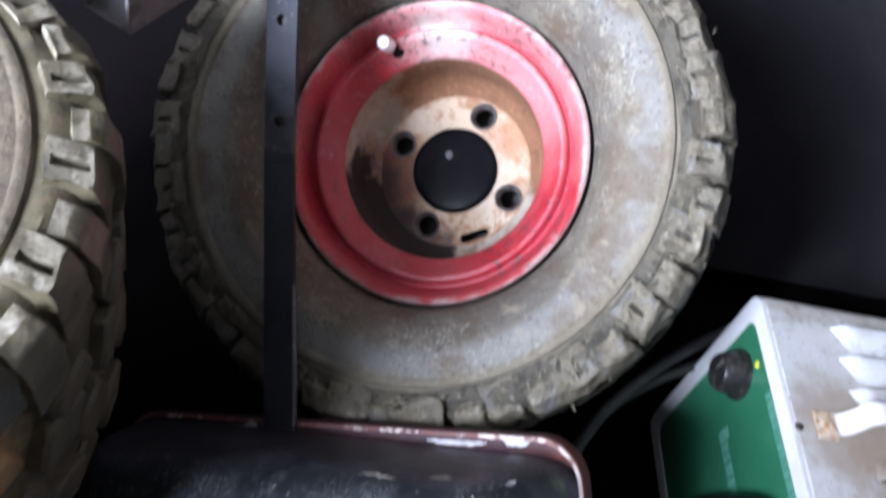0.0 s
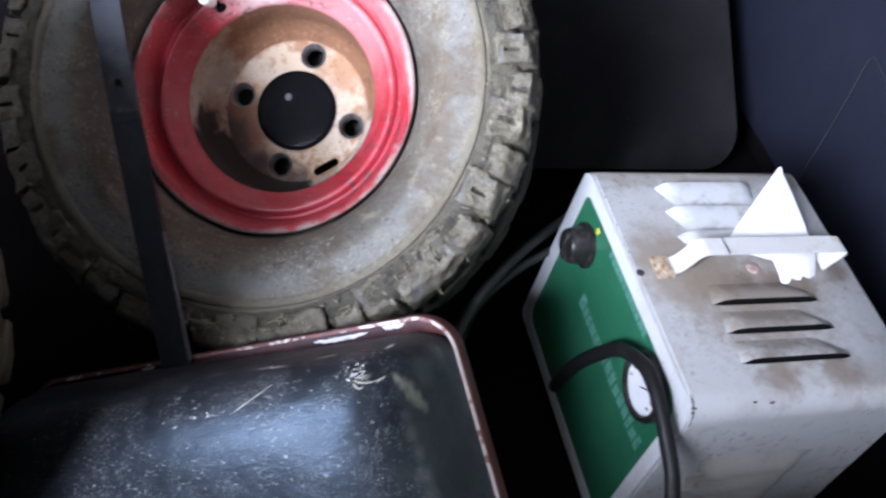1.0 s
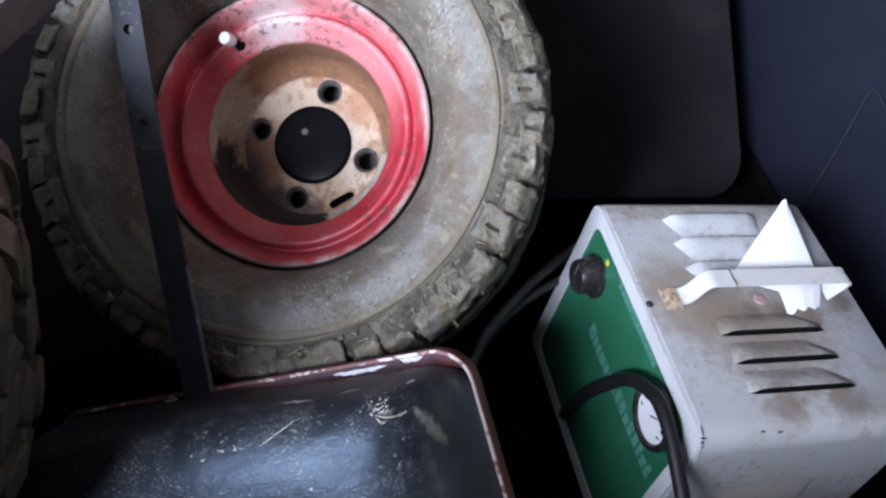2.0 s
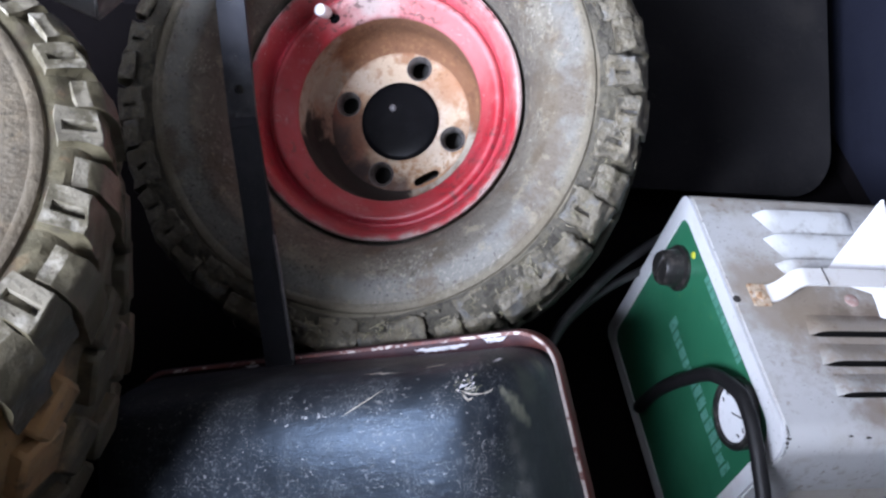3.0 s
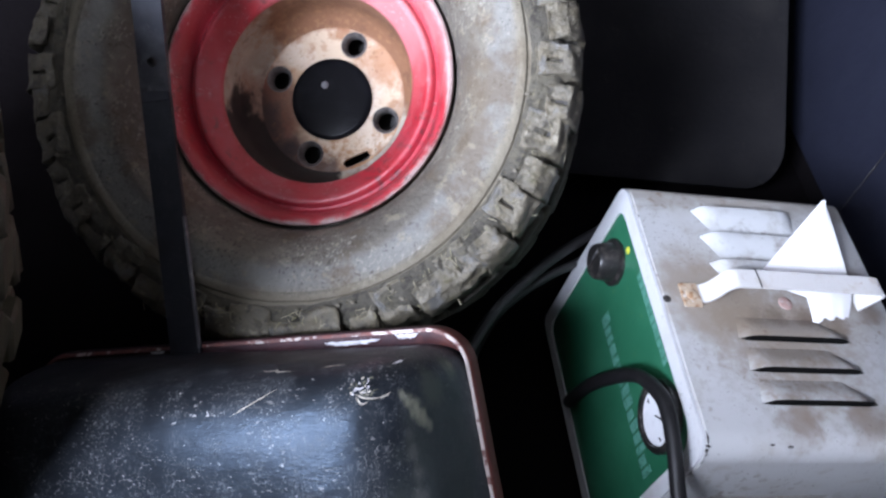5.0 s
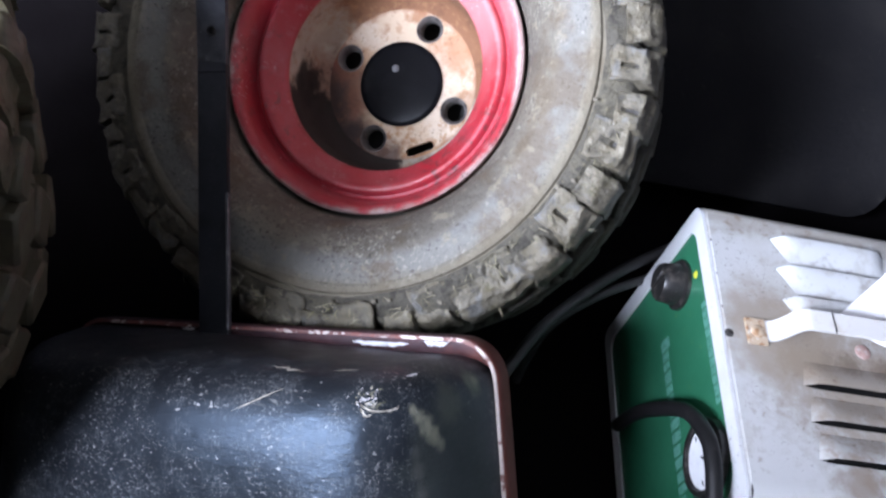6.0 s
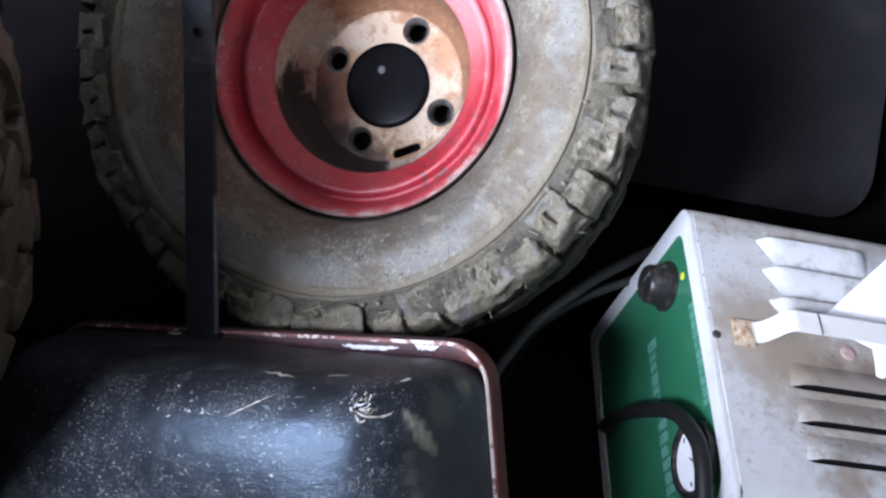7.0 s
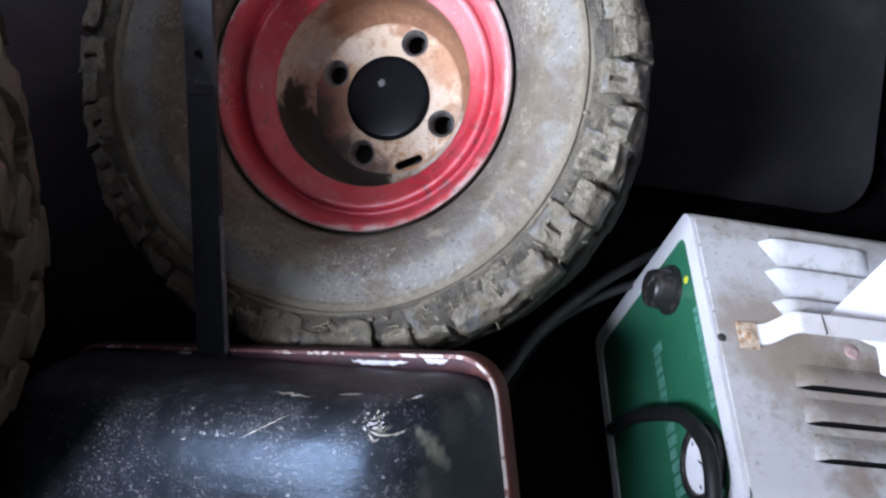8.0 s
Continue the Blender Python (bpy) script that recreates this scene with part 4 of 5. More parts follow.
def shell_height(x, y):
    """Height of the shell's outside over a place of its outline."""
    edge = min(-x + end_flare(x, y), x + TUB_A, y, TUB_B - y)
    for (i0, h0, _), (i1, h1, _) in zip(SHELL, SHELL[1:]):
        if i0 <= edge <= i1:
            h = h0 + (h1 - h0) * (edge - i0) / (i1 - i0)
            return h + (tub_dome(Vector((x, y, h))) - tub_dent(Vector((x, y, h)))) * min(1.0, h / 0.08) ** 2
    return 0.1076 + tub_dome(Vector((x, y, 0.1)))


def scratch(x0, y0, x1, y1, width, name="scratch", material=None, ragged=0.3, lift=0.0007):
    bm = bmesh.new()
    n = 14
    d = Vector((x1 - x0, y1 - y0, 0)).normalized()
    s = Vector((-d.y, d.x, 0))
    rows = []
    for k in range(n + 1):
        t = k / n
        w = width * math.sin(math.pi * min(max(t, 0.04), 0.96)) * (1 + ragged * noise.noise(Vector((x0 * 900, k * 1.7, y0 * 700))))
        c = Vector((x0 + (x1 - x0) * t, y0 + (y1 - y0) * t, 0)) + s * ragged * 0.0016 * noise.noise(Vector((k * 0.9, x1 * 500, 3)))
        row = []
        for o in (-w, 0.0, w):
            q = c + s * o
            row.append(bm.verts.new((q.x, q.y, shell_height(q.x, q.y) + lift)))
        rows.append(row)
    for a, b in zip(rows, rows[1:]):
        for k in range(2):
            bm.faces.new((a[k], a[k + 1], b[k + 1], b[k]))
    return part(name, bm, material or flake, tub)


scratch(-0.0752, 0.0209, -0.1017, 0.0341, 0.00034)
scratch(-0.0700, 0.0131, -0.0933, 0.0122, 0.0003, ragged=0.5)
scratch(-0.0430, 0.0116, -0.0560, 0.0122, 0.00025)
scratch(-0.0148, 0.0128, -0.0100, 0.0118, 0.0005, "paint_flake", chip_grey, 0.7)
rnd = random.Random(5)
for k in range(30):
    x, y = -0.0285 + rnd.uniform(-0.0055, 0.0050), 0.0226 + rnd.uniform(-0.0042, 0.0042)
    t = rnd.uniform(-0.6, 0.9)
    reach = rnd.uniform(0.0010, 0.0030)
    scratch(x, y, x + reach * math.cos(t), y + reach * math.sin(t), rnd.uniform(0.0002, 0.00055), "paint_flake", (flake, dull_flake, chip_grey)[k % 3], 0.9, 0.0009)


def curl(points, width, material):
    """A torn ribbon of paint that curls off the shell along a zigzag."""
    path = smooth_path([(x, y, 0.0) for x, y in points], 6)
    bm = bmesh.new()
    rows = []
    for i, p in enumerate(path):
        d = (path[min(i + 1, len(path) - 1)] - path[max(i - 1, 0)]).normalized()
        side = Vector((-d.y, d.x, 0))
        w = width * (0.55 + 0.75 * abs(noise.noise(Vector((i * 0.9, width * 900, 1.0))))) * min(1.0, 4 * min(i + 1, len(path) - i) / len(path))
        row = []
        for o in (-1.0, -0.3, 0.4, 1.0):
            q = p + side * (o * w)
            row.append(bm.verts.new((q.x, q.y, shell_height(q.x, q.y) + 0.0008 + 0.0014 * max(0.0, o) ** 2 * (0.5 + 0.5 * math.sin(i * 0.7)))))
        rows.append(row)
    for a, b in zip(rows, rows[1:]):
        for k in range(3):
            bm.faces.new((a[k], a[k + 1], b[k + 1], b[k]))
    return part("torn_paint", bm, material, tub, "torn curl of pale paint")


curl(((-0.0292, 0.0258), (-0.0258, 0.0276), (-0.0216, 0.0289), (-0.0176, 0.0292), (-0.0154, 0.0286), (-0.0138, 0.0272)), 0.0006, flake)
curl(((-0.0284, 0.0276), (-0.0266, 0.0298), (-0.0250, 0.0313), (-0.0228, 0.0304)), 0.0006, flake)
curl(((-0.0214, 0.0287), (-0.0204, 0.0256), (-0.0182, 0.0244)), 0.0005, dull_flake)
curl(((-0.0300, 0.0228), (-0.0276, 0.0236), (-0.0252, 0.0228)), 0.0006, chip_grey)


def rim_chip(x0, x1, y0, y1, seed):
    """A ragged pale chip in the red paint of the flange along the tub's upper side."""
    bm = bmesh.new()
    n = 20
    rows = []
    for k in range(n + 1):
        t = k / n
        fade = min(1.0, 5 * min(t, 1 - t))
        lo = y0 + 0.0012 * noise.noise(Vector((k * 0.55, seed, 0.0)))
        hi = lo + (y1 - y0) * fade * (0.75 + 0.5 * noise.noise(Vector((k * 0.7, seed, 5.0)))) + 0.0003
        rows.append([bm.verts.new((x0 + (x1 - x0) * t, y, 0.0047 + 0.22 * max(0.0, y - 0.002))) for y in (lo, (lo + hi) / 2, hi)])
    for a, b in zip(rows, rows[1:]):
        for k in range(2):
            bm.faces.new((a[k], a[k + 1], b[k + 1], b[k]))
    grown = bmesh.ops.extrude_face_region(bm, geom=list(bm.faces))["geom"]
    for v in grown:
        if isinstance(v, bmesh.types.BMVert):
            v.co.z += 0.0006
    part("paint_chip", bm, chip_grey, tub, "pale primer showing through", smooth=False)


rim_chip(-0.0918, -0.0525, 0.0034, 0.0066, 1.0)
rim_chip(-0.0421, -0.0260, 0.0014, 0.0048, 2.0)
rim_chip(-0.152, -0.138, 0.0062, 0.0076, 3.0)
rim_chip(-0.224, -0.213, 0.0016, 0.0032, 6.0)

# flat steel bar bolted to the tub's edge, cranked near the middle
bar = thing("steel_bar", Matrix.Identity(4), "dark flat steel bar with two drilled holes, standing on the tub", "steel bar")
HOLE1, HOLE2 = Vector((-0.3971, 0.0566, 0.3373)), Vector((-0.3875, 0.0199, 0.2823))
KINK, FOOT = Vector((-0.3850, -0.0035, 0.2730)), Vector((-0.3525, -0.1490, 0.1690))


def bar_piece(lo, hi, width, thick, holes, material, name, facing):
    """A flat bar from lo to hi; holes are distances from lo along it."""
    ez = (hi - lo).normalized()
    ey = (facing - ez * facing.dot(ez)).normalized()
    ex = ey.cross(ez)
    length = (hi - lo).length
    bm = bmesh.new()
    half = width / 2
    plate_with_holes(bm, [(-half, 0.0), (half, 0.0), (half, length), (-half, length)], [circle(0.0, h, 0.0036, 20) for h in holes], thick)
    for v in bm.verts:
        v.co = Vector((v.co.x, v.co.z, v.co.y))
    bmesh.ops.bevel(bm, geom=[e for e in bm.edges if len(e.link_faces) == 2 and e.calc_face_angle(0.0) > 1.2], offset=0.0005, segments=1, affect="EDGES")
    return part(name, bm, material, bar, m=frame_of(lo, ex, ey, ez), smooth=False)


FACING = Vector((-0.30, -0.60, 0.74)).normalized()
up_dir = (HOLE1 - HOLE2).normalized()
TOP = HOLE1 + up_dir * 0.16
LOWK = HOLE2 - up_dir * 0.022
bar_piece(LOWK, TOP, 0.0205, 0.006, [0.022, 0.022 + (HOLE1 - HOLE2).length], worn_bar, "upper_bar", FACING)
# dark plates added behind both holes so that they look black
for h in (0.022, 0.022 + (HOLE1 - HOLE2).length):
    bm = bmesh.new()
    box(bm, (-0.006, -0.0075, h - 0.006), (0.006, -0.0061, h + 0.006))
    part("hole_backing", bm, hole_dark, bar, m=bar.children[0].matrix_basis.copy(), smooth=False)
low = bar_piece(FOOT, LOWK, 0.0205, 0.006, [], dark_steel, "lower_bar", FACING)
# pale strip: worn steel, with the edge's highlight put into its colour
bm = bmesh.new()
box(bm, (-0.0111, -0.0040, 0.004), (-0.0092, 0.0007, (LOWK - FOOT).length * 0.52), 0.0004, 1)
part("worn_edge", bm, worn_tip, low, "bright worn edge with its highlight painted in")
bm = bmesh.new()
box(bm, (-0.0100, -0.0040, (LOWK - FOOT).length - 0.006), (0.0100, 0.0006, (LOWK - FOOT).length + 0.006), 0.0005, 1)
part("worn_bend", bm, worn_bar, low, "scraped bare bend")

# ---- battery charger ----
CL, CW, CH = 0.206, 0.245, 0.220
charger = thing("battery_charger", Matrix.Translation((0, 0, 0)), "white and green metal battery charger with grimy louvred top", "battery charger")


def wrap_profile(y0, y1, z0, z1, near, far, n=8):
    """Outline of the cover in y and z: sides and top with rounded upper edges."""
    pts = [(y0, z0)]
    for cy, cz, r, a0 in ((y0 + near, z1 - near, near, 180), (y1 - far, z1 - far, far, 90)):
        for k in range(n + 1):
            t = radians(a0 - 90 * k / n)
            pts.append((cy + r * math.cos(t), cz + r * math.sin(t)))
    return pts + [(y1, z0)]


bm = bmesh.new()
outer = wrap_profile(-CW, 0.003, 0.010, CH, 0.019, 0.011)
rows = []
for x in (0.0, 0.0015, 0.06, 0.12, CL - 0.002, CL):
    shrink = 0.0012 if x in (0.0, CL) else 0.0
    rows.append([bm.verts.new((x, y * (1 - shrink * 8) - shrink * 0.5 * 0, z - shrink)) for y, z in outer])
for a, b in zip(rows, rows[1:]):
    for k in range(len(a) - 1):
        bm.faces.new((a[k], a[k + 1], b[k + 1], b[k]))
    bm.faces.new((a[-1], a[0], b[0], b[-1]))
bm.faces.new(rows[-1])
bm.faces.new(list(reversed(rows[0])))
part("cover", bm, white_top, charger, "white enamelled steel cover, grimy and rust-spotted")


def front_plate(name, outer, holes, x_front, depth, material, label):
    bm = bmesh.new()
    plate_with_holes(bm, outer, holes, depth)
    for v in bm.verts:
        v.co = Vector((x_front - v.co.z, v.co.x, v.co.y))
    return part(name, bm, material, charger, label, smooth=False)


GREEN = round_rect_loop(-CW + 0.0140, -0.0125, 0.024, CH - 0.0140, 0.012, near=0.020)
front_plate("front_frame", round_rect_loop(-CW + 0.0006, 0.0024, 0.012, CH - 0.0004, 0.011, near=0.0188), [GREEN], -0.0030, 0.0026, white_clean, "white front frame with chipped edges")
front_plate("front_panel", [(y * 0.999 - 0.0001, z * 0.999 + 0.0001) for y, z in GREEN], [], -0.0016, 0.0012, green_face, "green printed front panel")


def on_front(name, y0, y1, z0, z1, material, x=-0.0016, thick=0.0003, bevel=0.0, parent=None):
    bm = bmesh.new()
    box(bm, (x - thick, y0, z0), (x + 0.0002, y1, z1), bevel)
    return part(name, bm, material, parent or charger, smooth=False)


# unreadable printing, kept as bars
rnd = random.Random(21)
y = -0.078
while y > -0.160:
    w = rnd.choice((0.0050, 0.0062, 0.0074))
    on_front("print_bar", y - w, y, 0.1960, 0.2035, print_pale)
    y -= w + 0.0016
y = -0.072
while y > -0.222:
    w = rnd.choice((0.0060, 0.0080, 0.0095))
    tall = rnd.choice((0.0105, 0.0105, 0.0145))
    on_front("print_bar", y - w, y, 0.1235, 0.1235 + tall, print_pale)
    y -= w + 0.0026
bm = bmesh.new()
revolve(bm, [(0.0001, 0.0012), (0.0022, 0.0010), (0.0034, 0.0)], 16)
for v in bm.verts:
    v.co = Vector((-0.0017 - v.co.z, -0.0496 + v.co.x, 0.1946 + v.co.y))
part("yellow_mark", bm, yellow_mark, charger, "yellow painted setting mark")


def on_panel(profile, y, z, material, name, label, segments=40, parent=None):
    bm = bmesh.new()
    rings = revolve(bm, profile, segments)
    cap(bm, rings[-1])
    for v in bm.verts:
        v.co = Vector((-0.0016 - v.co.z, y + v.co.x, z + v.co.y))
    return part(name, bm, material, parent or charger, label)


knob = on_panel([(0.0205, 0.0), (0.0205, 0.0030), (0.0170, 0.0045), (0.0155, 0.0170), (0.0140, 0.0195), (0.0050, 0.0205), (0.0008, 0.0206)], -0.0430, 0.1690, knob_black, "knob", "black rotary knob")
bm = bmesh.new()
box(bm, (-0.0235, -0.0455, 0.160), (-0.0215, -0.0405, 0.184), 0.0008)
part("pointer_ridge", bm, knob_black, knob)
on_front("pointer_line", -0.0434, -0.0427, 0.1710, 0.1835, glint_pointer_grey, x=-0.0234, thick=0.0003, parent=knob)
gauge = on_panel([(0.0285, 0.0), (0.0285, 0.0060), (0.0270, 0.0078), (0.0236, 0.0078), (0.0226, 0.0045), (0.0004, 0.0044)], -0.1940, 0.1760, knob_black, "gauge", "round black-rimmed ammeter with white dial")
on_panel([(0.0222, 0.0040), (0.0222, 0.0054), (0.0004, 0.0054)], -0.1940, 0.1760, dial_white, "dial", "white dial face", parent=gauge)
for k in range(9):
    t = radians(200 - 27 * k)
    cy, cz = -0.1940 - 0.0175 * math.cos(t), 0.1760 + 0.0175 * math.sin(t)
    bm = bmesh.new()
    box(bm, (-0.0004, -0.0006, -0.0018), (0.0, 0.0006, 0.0018))
    part("tick", bm, ink_and_slit_black, gauge, m=Matrix.Translation((-0.0070, cy, cz)) @ Matrix.Rotation(t - math.pi / 2, 4, "X"), smooth=False)
bm = bmesh.new()
box(bm, (-0.0004, -0.0005, -0.002), (0.0, 0.0005, 0.0125))
part("needle", bm, ink_and_slit_black, gauge, m=Matrix.Translation((-0.0074, -0.1940, 0.1760)) @ Matrix.Rotation(radians(48), 4, "X"), smooth=False)


def louvre(x0, x1, y_open, y_back, z, sink, parent, material, left=-0.004, right=0.024, rise=0.0066):
    """A pressed louvre: a tongue that rises from y_back to an open edge at y_open, with closed slanting ends."""
    bm = bmesh.new()
    n, m_ = 12, 6
    grid = []
    for i in range(n + 1):
        u = i / n
        row = []
        for j in range(m_ + 1):
            v = j / m_
            edge = min(1.0, min(u, 1 - u) * 7.0)
            h = rise * (math.sin(v * math.pi / 2) ** 1.2) * (1 - (1 - edge) ** 2)
            row.append(bm.verts.new((x0 + (x1 - x0) * u + (left * (1 - u) + right * u) * (v - 0.5), y_back + (y_open - y_back) * v, z + h)))
        grid.append(row)
    for i in range(n):
        for j in range(m_):
            bm.faces.new((grid[i][j], grid[i + 1][j], grid[i + 1][j + 1], grid[i][j + 1]))
    grid_edge = [(row[-1].co.x, row[-1].co.z - z) for row in grid]
    tongue = part("louvre", bm, material, parent, m=sink)
    # a black strip in place of the shaded opening under the raised edge
    bm = bmesh.new()
    s = 1 if y_open > y_back else -1
    strips = []
    for row in grid_edge:
        x, h = row
        strips.append([bm.verts.new((x, y_open - s * 0.0004, z + 0.94 * h)), bm.verts.new((x, y_open - s * 0.0004, z + 0.0003)), bm.verts.new((x, y_open + s * 0.0013 * min(1.0, h / 0.004), z + 0.0005))])
    for a, b in zip(strips, strips[1:]):
        for k in range(2):
            bm.faces.new((a[k], a[k + 1], b[k + 1], b[k]))
    part("slit", bm, ink_and_slit_black, tongue, smooth=False)
    return tongue


for y in (-0.0235, -0.0515, -0.0795):
    louvre(0.058, 0.148, y + 0.001, y - 0.0205, CH + 0.0002, None, charger, louvre_white, -0.013, 0.004, 0.0074)
for y in (-0.1500, -0.1778, -0.2056):
    louvre(0.056, 0.143, y - 0.0008, y + 0.0195, CH + 0.0002, None, charger, white_top)
side_m = Matrix.Translation((0, -CW, 0)) @ Matrix.Rotation(radians(90), 4, "X")
for z in (0.142, 0.115, 0.088):
    louvre(0.040, 0.140, z - 0.016, z + 0.004, 0.0002, side_m, charger, white_top, 0.006, -0.006, 0.0085)


def strap(path, y0, y1, thick, material, name, parent, label=""):
    pts = smooth_path([(x, 0, z) for x, z in path], 5)
    bm = bmesh.new()
    rows = []
    for i, p in enumerate(pts):
        d = (pts[min(i + 1, len(pts) - 1)] - pts[max(i - 1, 0)]).normalized()
        nrm = Vector((-d.z, 0, d.x))
        lo, hi = p, p + nrm * thick
        rows.append([bm.verts.new((lo.x, y0, lo.z)), bm.verts.new((lo.x, y1, lo.z)), bm.verts.new((hi.x, y1, hi.z)), bm.verts.new((hi.x, y0, hi.z))])
    for a, b in zip(rows, rows[1:]):
        for k in range(4):
            bm.faces.new((a[k], a[(k + 1) % 4], b[(k + 1) % 4], b[k]))
    bm.faces.new(rows[0])
    bm.faces.new(rows[-1])
    bmesh.ops.bevel(bm, geom=[e for e in bm.edges if e.calc_face_angle(0.0) > 1.2], offset=0.0005, segments=1, affect="EDGES")
    return part(name, bm, material, parent, label)


HY0, HY1 = -0.1192, -0.1025
handle = strap(((0.0300, 0.2206), (0.0345, 0.2208), (0.0395, 0.2240), (0.0440, 0.2310), (0.0475, 0.2385), (0.0525, 0.2425), (0.062, 0.2432), (0.100, 0.2436), (0.150, 0.2434), (0.176, 0.2433), (0.1842, 0.2425), (0.1853, 0.2395), (0.1825, 0.2335), (0.1780, 0.2260), (0.1750, 0.2208)), HY0, HY1, 0.0020, strap_white, "handle", charger, "bent white metal strap handle")
strap(((0.0160, 0.2207), (0.0230, 0.2208), (0.0310, 0.2209)), HY0 - 0.0040, HY1 + 0.0004, 0.0022, strap_rust, "handle_foot", charger, "rusty handle foot")
bm = bmesh.new()
box(bm, (0.0712, HY0 - 0.0002, 0.2444), (0.0719, HY1 + 0.0002, 0.2460))
part("seam", bm, hole_dark, handle, "dark seam across the strap")


def dome(x, y, z, r, h, material, name, label="", parent=None):
    bm = bmesh.new()
    rings = revolve(bm, [(r, 0.0), (r * 0.95, h * 0.5), (r * 0.7, h * 0.88), (r * 0.25, h), (r * 0.02, h)], 18)
    for v in bm.verts:
        v.co += Vector((x, y, z))
    return part(name, bm, material, parent or charger, label)


dome(0.024, -0.113, 0.2228, 0.0052, 0.0022, strap_rust, "rivet")
dome(0.109, -0.1150, CH + 0.0002, 0.0062, 0.0016, rivet_red, "rivet", "rusty pink rivet head")
dome(0.0030, -0.1160, CH - 0.0002, 0.0034, 0.0014, hole_dark, "screw")
dome(0.0035, -0.0030, CH - 0.0300, 0.0030, 0.0012, hole_dark, "screw")
for x in (0.02, CL - 0.02):
    for y in (-CW + 0.025, -0.025):
        bm = bmesh.new()
        box(bm, (x - 0.012, y - 0.012, 0.0), (x + 0.012, y + 0.012, 0.0105), 0.003)
        part("foot", bm, cap_black, charger, "black rubber foot")

rnd = random.Random(31)
spots = [(rnd.uniform(0.0, 0.10), -CW + 0.0060 + 0.004 * rnd.random(), CH - 0.0050 + 0.003 * rnd.random(), (3.0, 1.0, 0.8)) for q in range(5)]
for q in range(13):
    # flecks of lost paint along the seam round the near corner
    a = 0.02 + 0.118 * q + rnd.uniform(-0.05, 0.05)
    spots.append((0.0006 + 0.0008 * rnd.random(), -CW + 0.019 - 0.0189 * math.cos(a), CH - 0.019 + 0.0189 * math.sin(a), (0.5 + rnd.random() * 0.5, 0.4 + 2.0 * math.sin(a) * rnd.random(), 0.4 + 2.0 * math.cos(a) * rnd.random())))
spots += [(0.0012, -0.030 - 0.028 * q - 0.009 * rnd.random(), CH - 0.0002, (0.7, 1.6, 0.8)) for q in range(4)]
for x, y, z, stretch in spots:
    bm = bmesh.new()
    made = bmesh.ops.create_icosphere(bm, subdivisions=2, radius=0.0009)["verts"]
    k = rnd.uniform(0.6, 1.2)
    for v in made:
        v.co = Vector((v.co.x * stretch[0], v.co.y * stretch[1], v.co.z * stretch[2])) * k * (1 + 0.5 * noise.noise(v.co * 900 + Vector((x * 90, y * 90, z)))) + Vector((x, y, z))
    part("paint_chip", bm, hole_dark, charger)

# torn sheet of paper tucked under the handle
bm = bmesh.new()
cols, rows_n = 10, 16
sheet = []
for j in range(rows_n + 1):
    # from the torn end in front of the strap to the point that stands up behind it
    v = j / rows_n
    yy = -0.131 + 0.103 * v
    zz = 0.2225 + 0.004 * math.sin(min(v, 0.4) / 0.4 * math.pi) + 0.044 * max(0.0, v - 0.30) ** 1.25
    left = 0.080 + 0.080 * max(0.0, v - 0.30) / 0.70
    right = 0.162 + 0.050 * min(v, 0.3) - 0.014 * (max(0.0, v - 0.3) / 0.7) ** 1.6
    if v < 0.30:
        left += 0.046 * min(1.0, (0.30 - v) / 0.08)
    sheet.append([bm.verts.new((left + (right - left) * i / cols, yy + (0.006 * (i / cols) - 0.005 * abs(math.sin(0.95 * i + 0.4)) * (0.3 - v) / 0.3 if v < 0.3 else -0.0018 * (i / cols)), zz + 0.0025 * math.sin(3.1 * i / cols) + 0.0008 * noise.noise(Vector((i, j, 2))))) for i in range(cols + 1)])
for j in range(rows_n):
    for i in range(cols):
        bm.faces.new((sheet[j][i], sheet[j][i + 1], sheet[j + 1][i + 1], sheet[j + 1][i]))
extr = bmesh.ops.extrude_face_region(bm, geom=list(bm.faces))["geom"]
for v in extr:
    if isinstance(v, bmesh.types.BMVert):
        v.co.z += 0.00025
tagged(part("paper_note", bm, paper), "torn white paper tucked under the charger handle", "paper")


# ---- cables ----
def cable(points, radius, material, label, name="cable"):
    bm = bmesh.new()
    tube(bm, points, radius, 12, 10)
    return tagged(part(name, bm, material), label, "cable")


cable(((-0.0015, -0.100, 0.030), (-0.016, -0.115, 0.057), (-0.020, -0.127, 0.103), (-0.020, -0.142, 0.142), (-0.020, -0.165, 0.186), (-0.020, -0.194, 0.209), (-0.020, -0.214, 0.212), (-0.020, -0.233, 0.208), (-0.020, -0.254, 0.200), (-0.020, -0.282, 0.185), (-0.022, -0.325, 0.140), (-0.026, -0.360, 0.070), (-0.035, -0.390, 0.012), (-0.060, -0.450, 0.006), (-0.12, -0.52, 0.006)), 0.0058, cable_rubber, "thick black rubber cable looping out of the charger")
cable(((0.090, 0.080, 0.060), (0.062, 0.064, 0.100), (0.026, 0.036, 0.120), (-0.037, -0.008, 0.122), (-0.096, -0.063, 0.120), (-0.126, -0.104, 0.116), (-0.150, -0.140, 0.090), (-0.160, -0.155, 0.040), (-0.165, -0.17, 0.006)), 0.0048, cable_dusty, "dusty black cable hanging behind the charger")
cable(((0.080, 0.060, 0.040), (0.040, 0.034, 0.085), (0.004, 0.008, 0.104), (-0.045, -0.020, 0.104), (-0.082, -0.046, 0.092), (-0.092, -0.056, 0.055), (-0.090, -0.058, 0.006)), 0.0038, cable_dusty, "thin dusty black cable hanging to the floor")

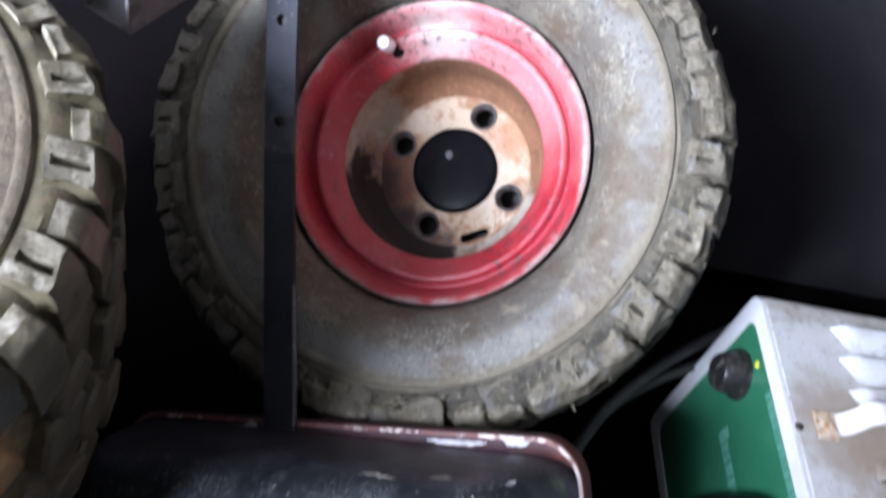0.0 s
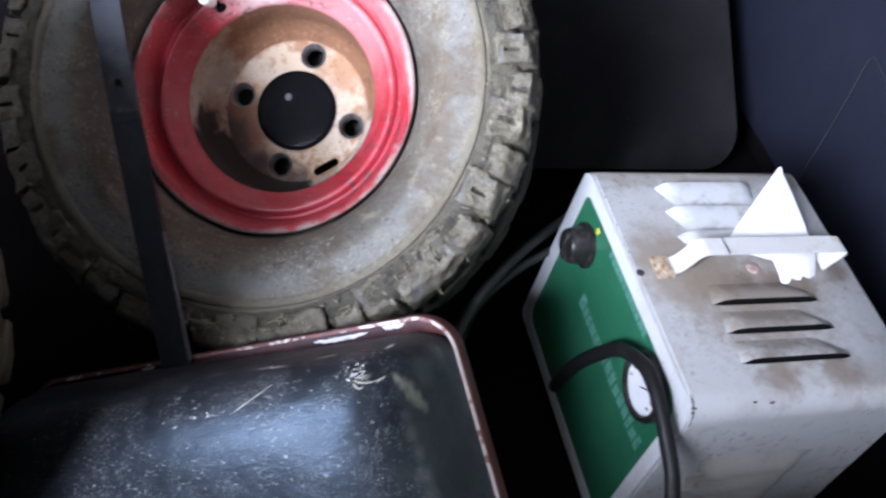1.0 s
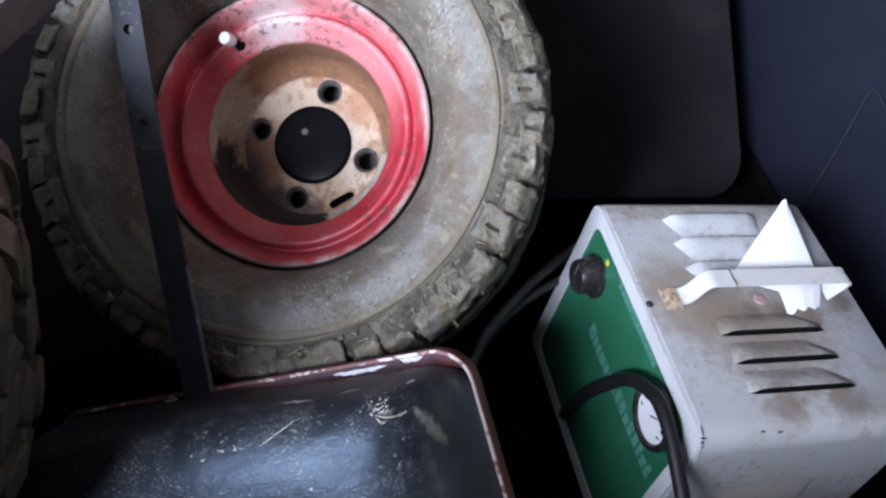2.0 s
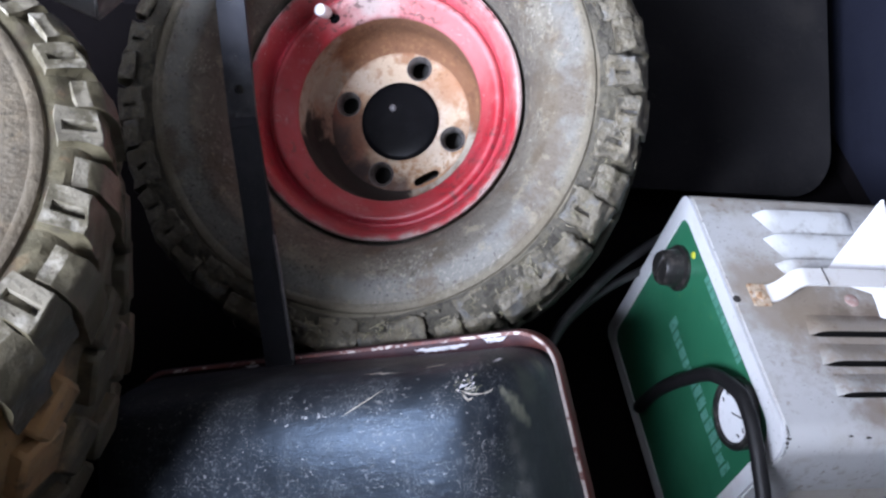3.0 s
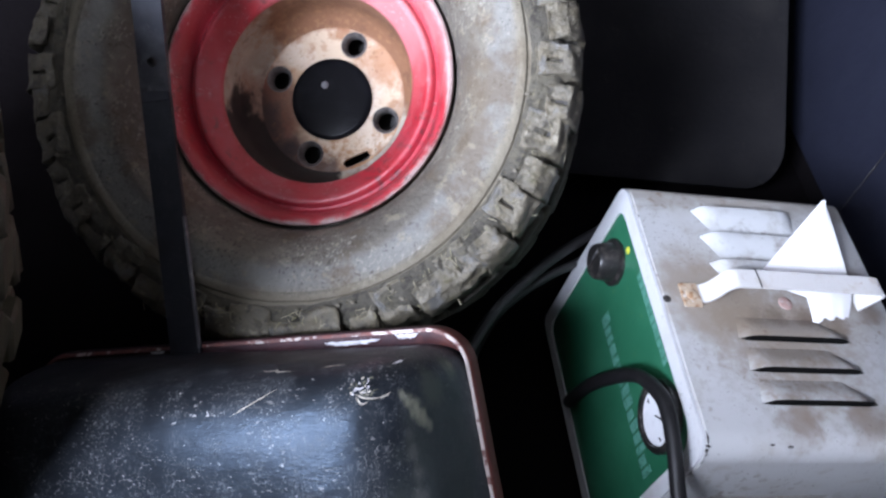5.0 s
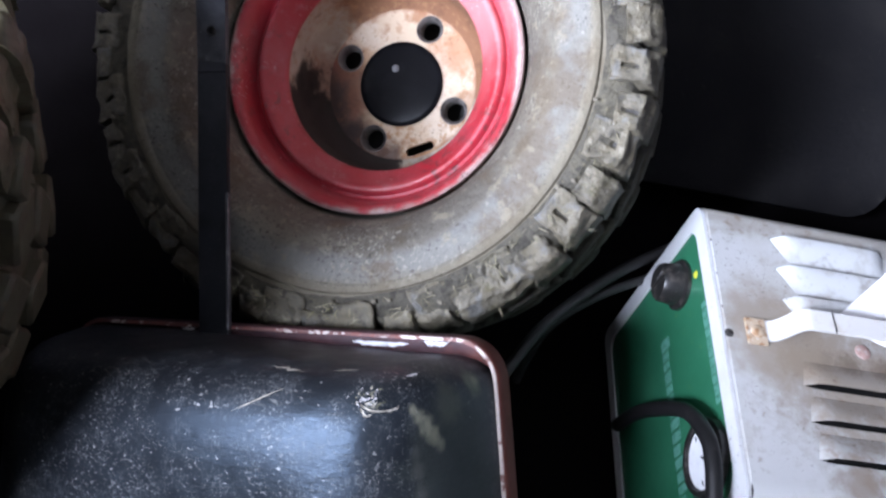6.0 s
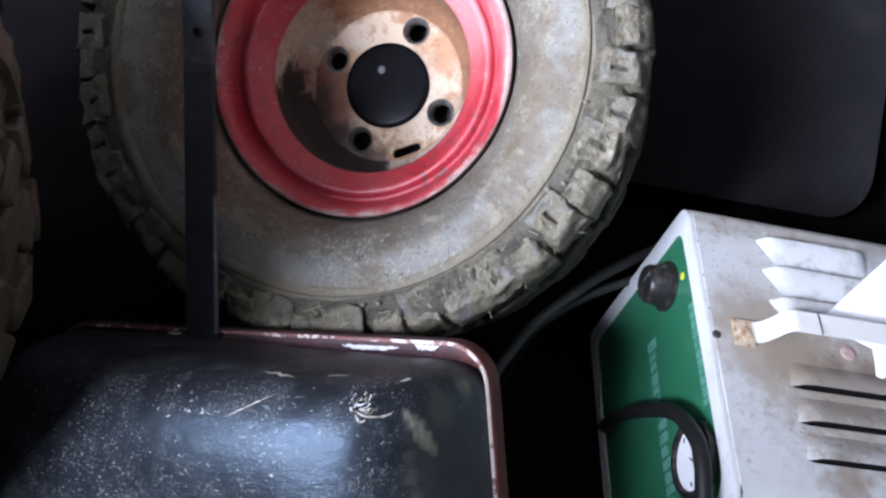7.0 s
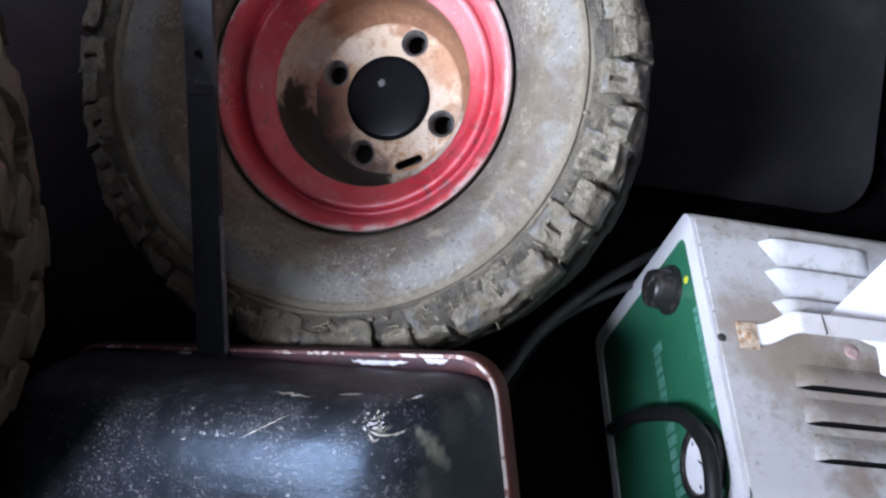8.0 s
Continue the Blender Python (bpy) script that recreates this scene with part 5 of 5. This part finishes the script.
# ---- hollow steel section ----
beam = thing("steel_tube", Matrix.Identity(4), "grey hollow square steel tube lying across the wheels", "steel tube")
bd = Vector((0.50, 0.86, 0.05)).normalized()
bx = bd.cross(Vector((0, 0, 1))).normalized()
bz = bx.cross(bd)
bm = bmesh.new()
W, H, T, L = 0.034, 0.034, 0.0028, 0.50
for lo, hi in (((-W, 0, 0), (0, L, T)), ((-W, 0, H - T), (0, L, H)), ((-W, 0, T), (-W + T, L, H - T)), ((-T, 0, T), (0, L, H - T))):
    box(bm, lo, hi, 0.0005, 1)
part("tube_wall", bm, tube_steel, beam, m=frame_of((-0.4766, -0.0179, 0.361), bx, bd, bz), smooth=False)

# ---- dark blue cabinet ----
cab = thing("steel_cabinet", Matrix.Translation((0.395, -0.55, 0.0)), "dark blue painted steel cabinet standing by the wall", "cabinet")
bm = bmesh.new()
box(bm, (0.0, 0.0, 0.03), (0.20, 1.02, 1.10), 0.006)
part("body", bm, blue_metal, cab)
bm = bmesh.new()
box(bm, (0.01, 0.01, 0.0), (0.19, 1.01, 0.031))
part("plinth", bm, near_black_shade, cab)
cable(((0.3885, 0.060, 0.30), (0.3885, 0.081, 0.252), (0.3885, 0.125, 0.232), (0.3885, 0.155, 0.236), (0.3885, 0.164, 0.230), (0.3885, 0.162, 0.205), (0.3885, 0.157, 0.166), (0.3885, 0.152, 0.102), (0.386, 0.147, 0.040), (0.380, 0.144, 0.004)), 0.0006, cable_dusty, "thin grey wire hanging down the cabinet side", "wire")

# ---- straw and caked mud on the leaning wheel ----
WM = frame_of((-0.2432, 0.0940, 0.1962), E1, E2, AXLE)
rnd = random.Random(8)
bm = bmesh.new()
tangles = [(radians(rnd.uniform(-88, -28)), rnd.uniform(0.180, 0.203)) for k in range(11)]
for k in range(190):
    if k < 120:
        # most of it sits in small tangles
        a, r = tangles[k % 11]
        a, r = a + rnd.gauss(0, 0.018), r + rnd.gauss(0, 0.0028)
    else:
        a, r = radians(rnd.gauss(-42, 28)), rnd.uniform(0.176, 0.209)
    z = 0.134 - max(0.0, r - 0.186) * 1.15 + rnd.uniform(-0.003, 0.0015)
    p = Vector((r * math.cos(a), r * math.sin(a), z))
    d = Vector((rnd.uniform(-1, 1), rnd.uniform(-1, 1), rnd.uniform(-0.25, 0.35))).normalized() * rnd.uniform(0.003, 0.008)
    mid = p + d * 0.5 + Vector((0, 0, rnd.uniform(0.0, 0.002)))
    tube(bm, [WM @ p, WM @ mid, WM @ (p + d)], rnd.uniform(0.00015, 0.00034), 4, 3, True)
tagged(part("straw", bm, straw_dry), "bits of dry straw stuck to the muddy tyre", "straw", kind="stuff")
bm = bmesh.new()
for k in range(60):
    a = radians(rnd.gauss(-50, 34)) if k % 3 else rnd.uniform(0, 6.28)
    r = rnd.uniform(0.172, 0.205)
    z = 0.1325 - max(0.0, r - 0.186) * 1.2
    c = Vector((r * math.cos(a), r * math.sin(a), z))
    s = rnd.uniform(0.0004, 0.0011)
    made = bmesh.ops.create_icosphere(bm, subdivisions=2, radius=s)["verts"]
    for v in made:
        n_ = noise.noise(v.co * 420 + c * 300)
        v.co = WM @ (Vector((v.co.x * 2.0, v.co.y * 1.5, v.co.z * 0.45)) * (1 + 1.6 * n_) + c)
tagged(part("caked_mud", bm, clay), "crumbs of dry mud caked on the tyre lugs", "mud", kind="stuff")
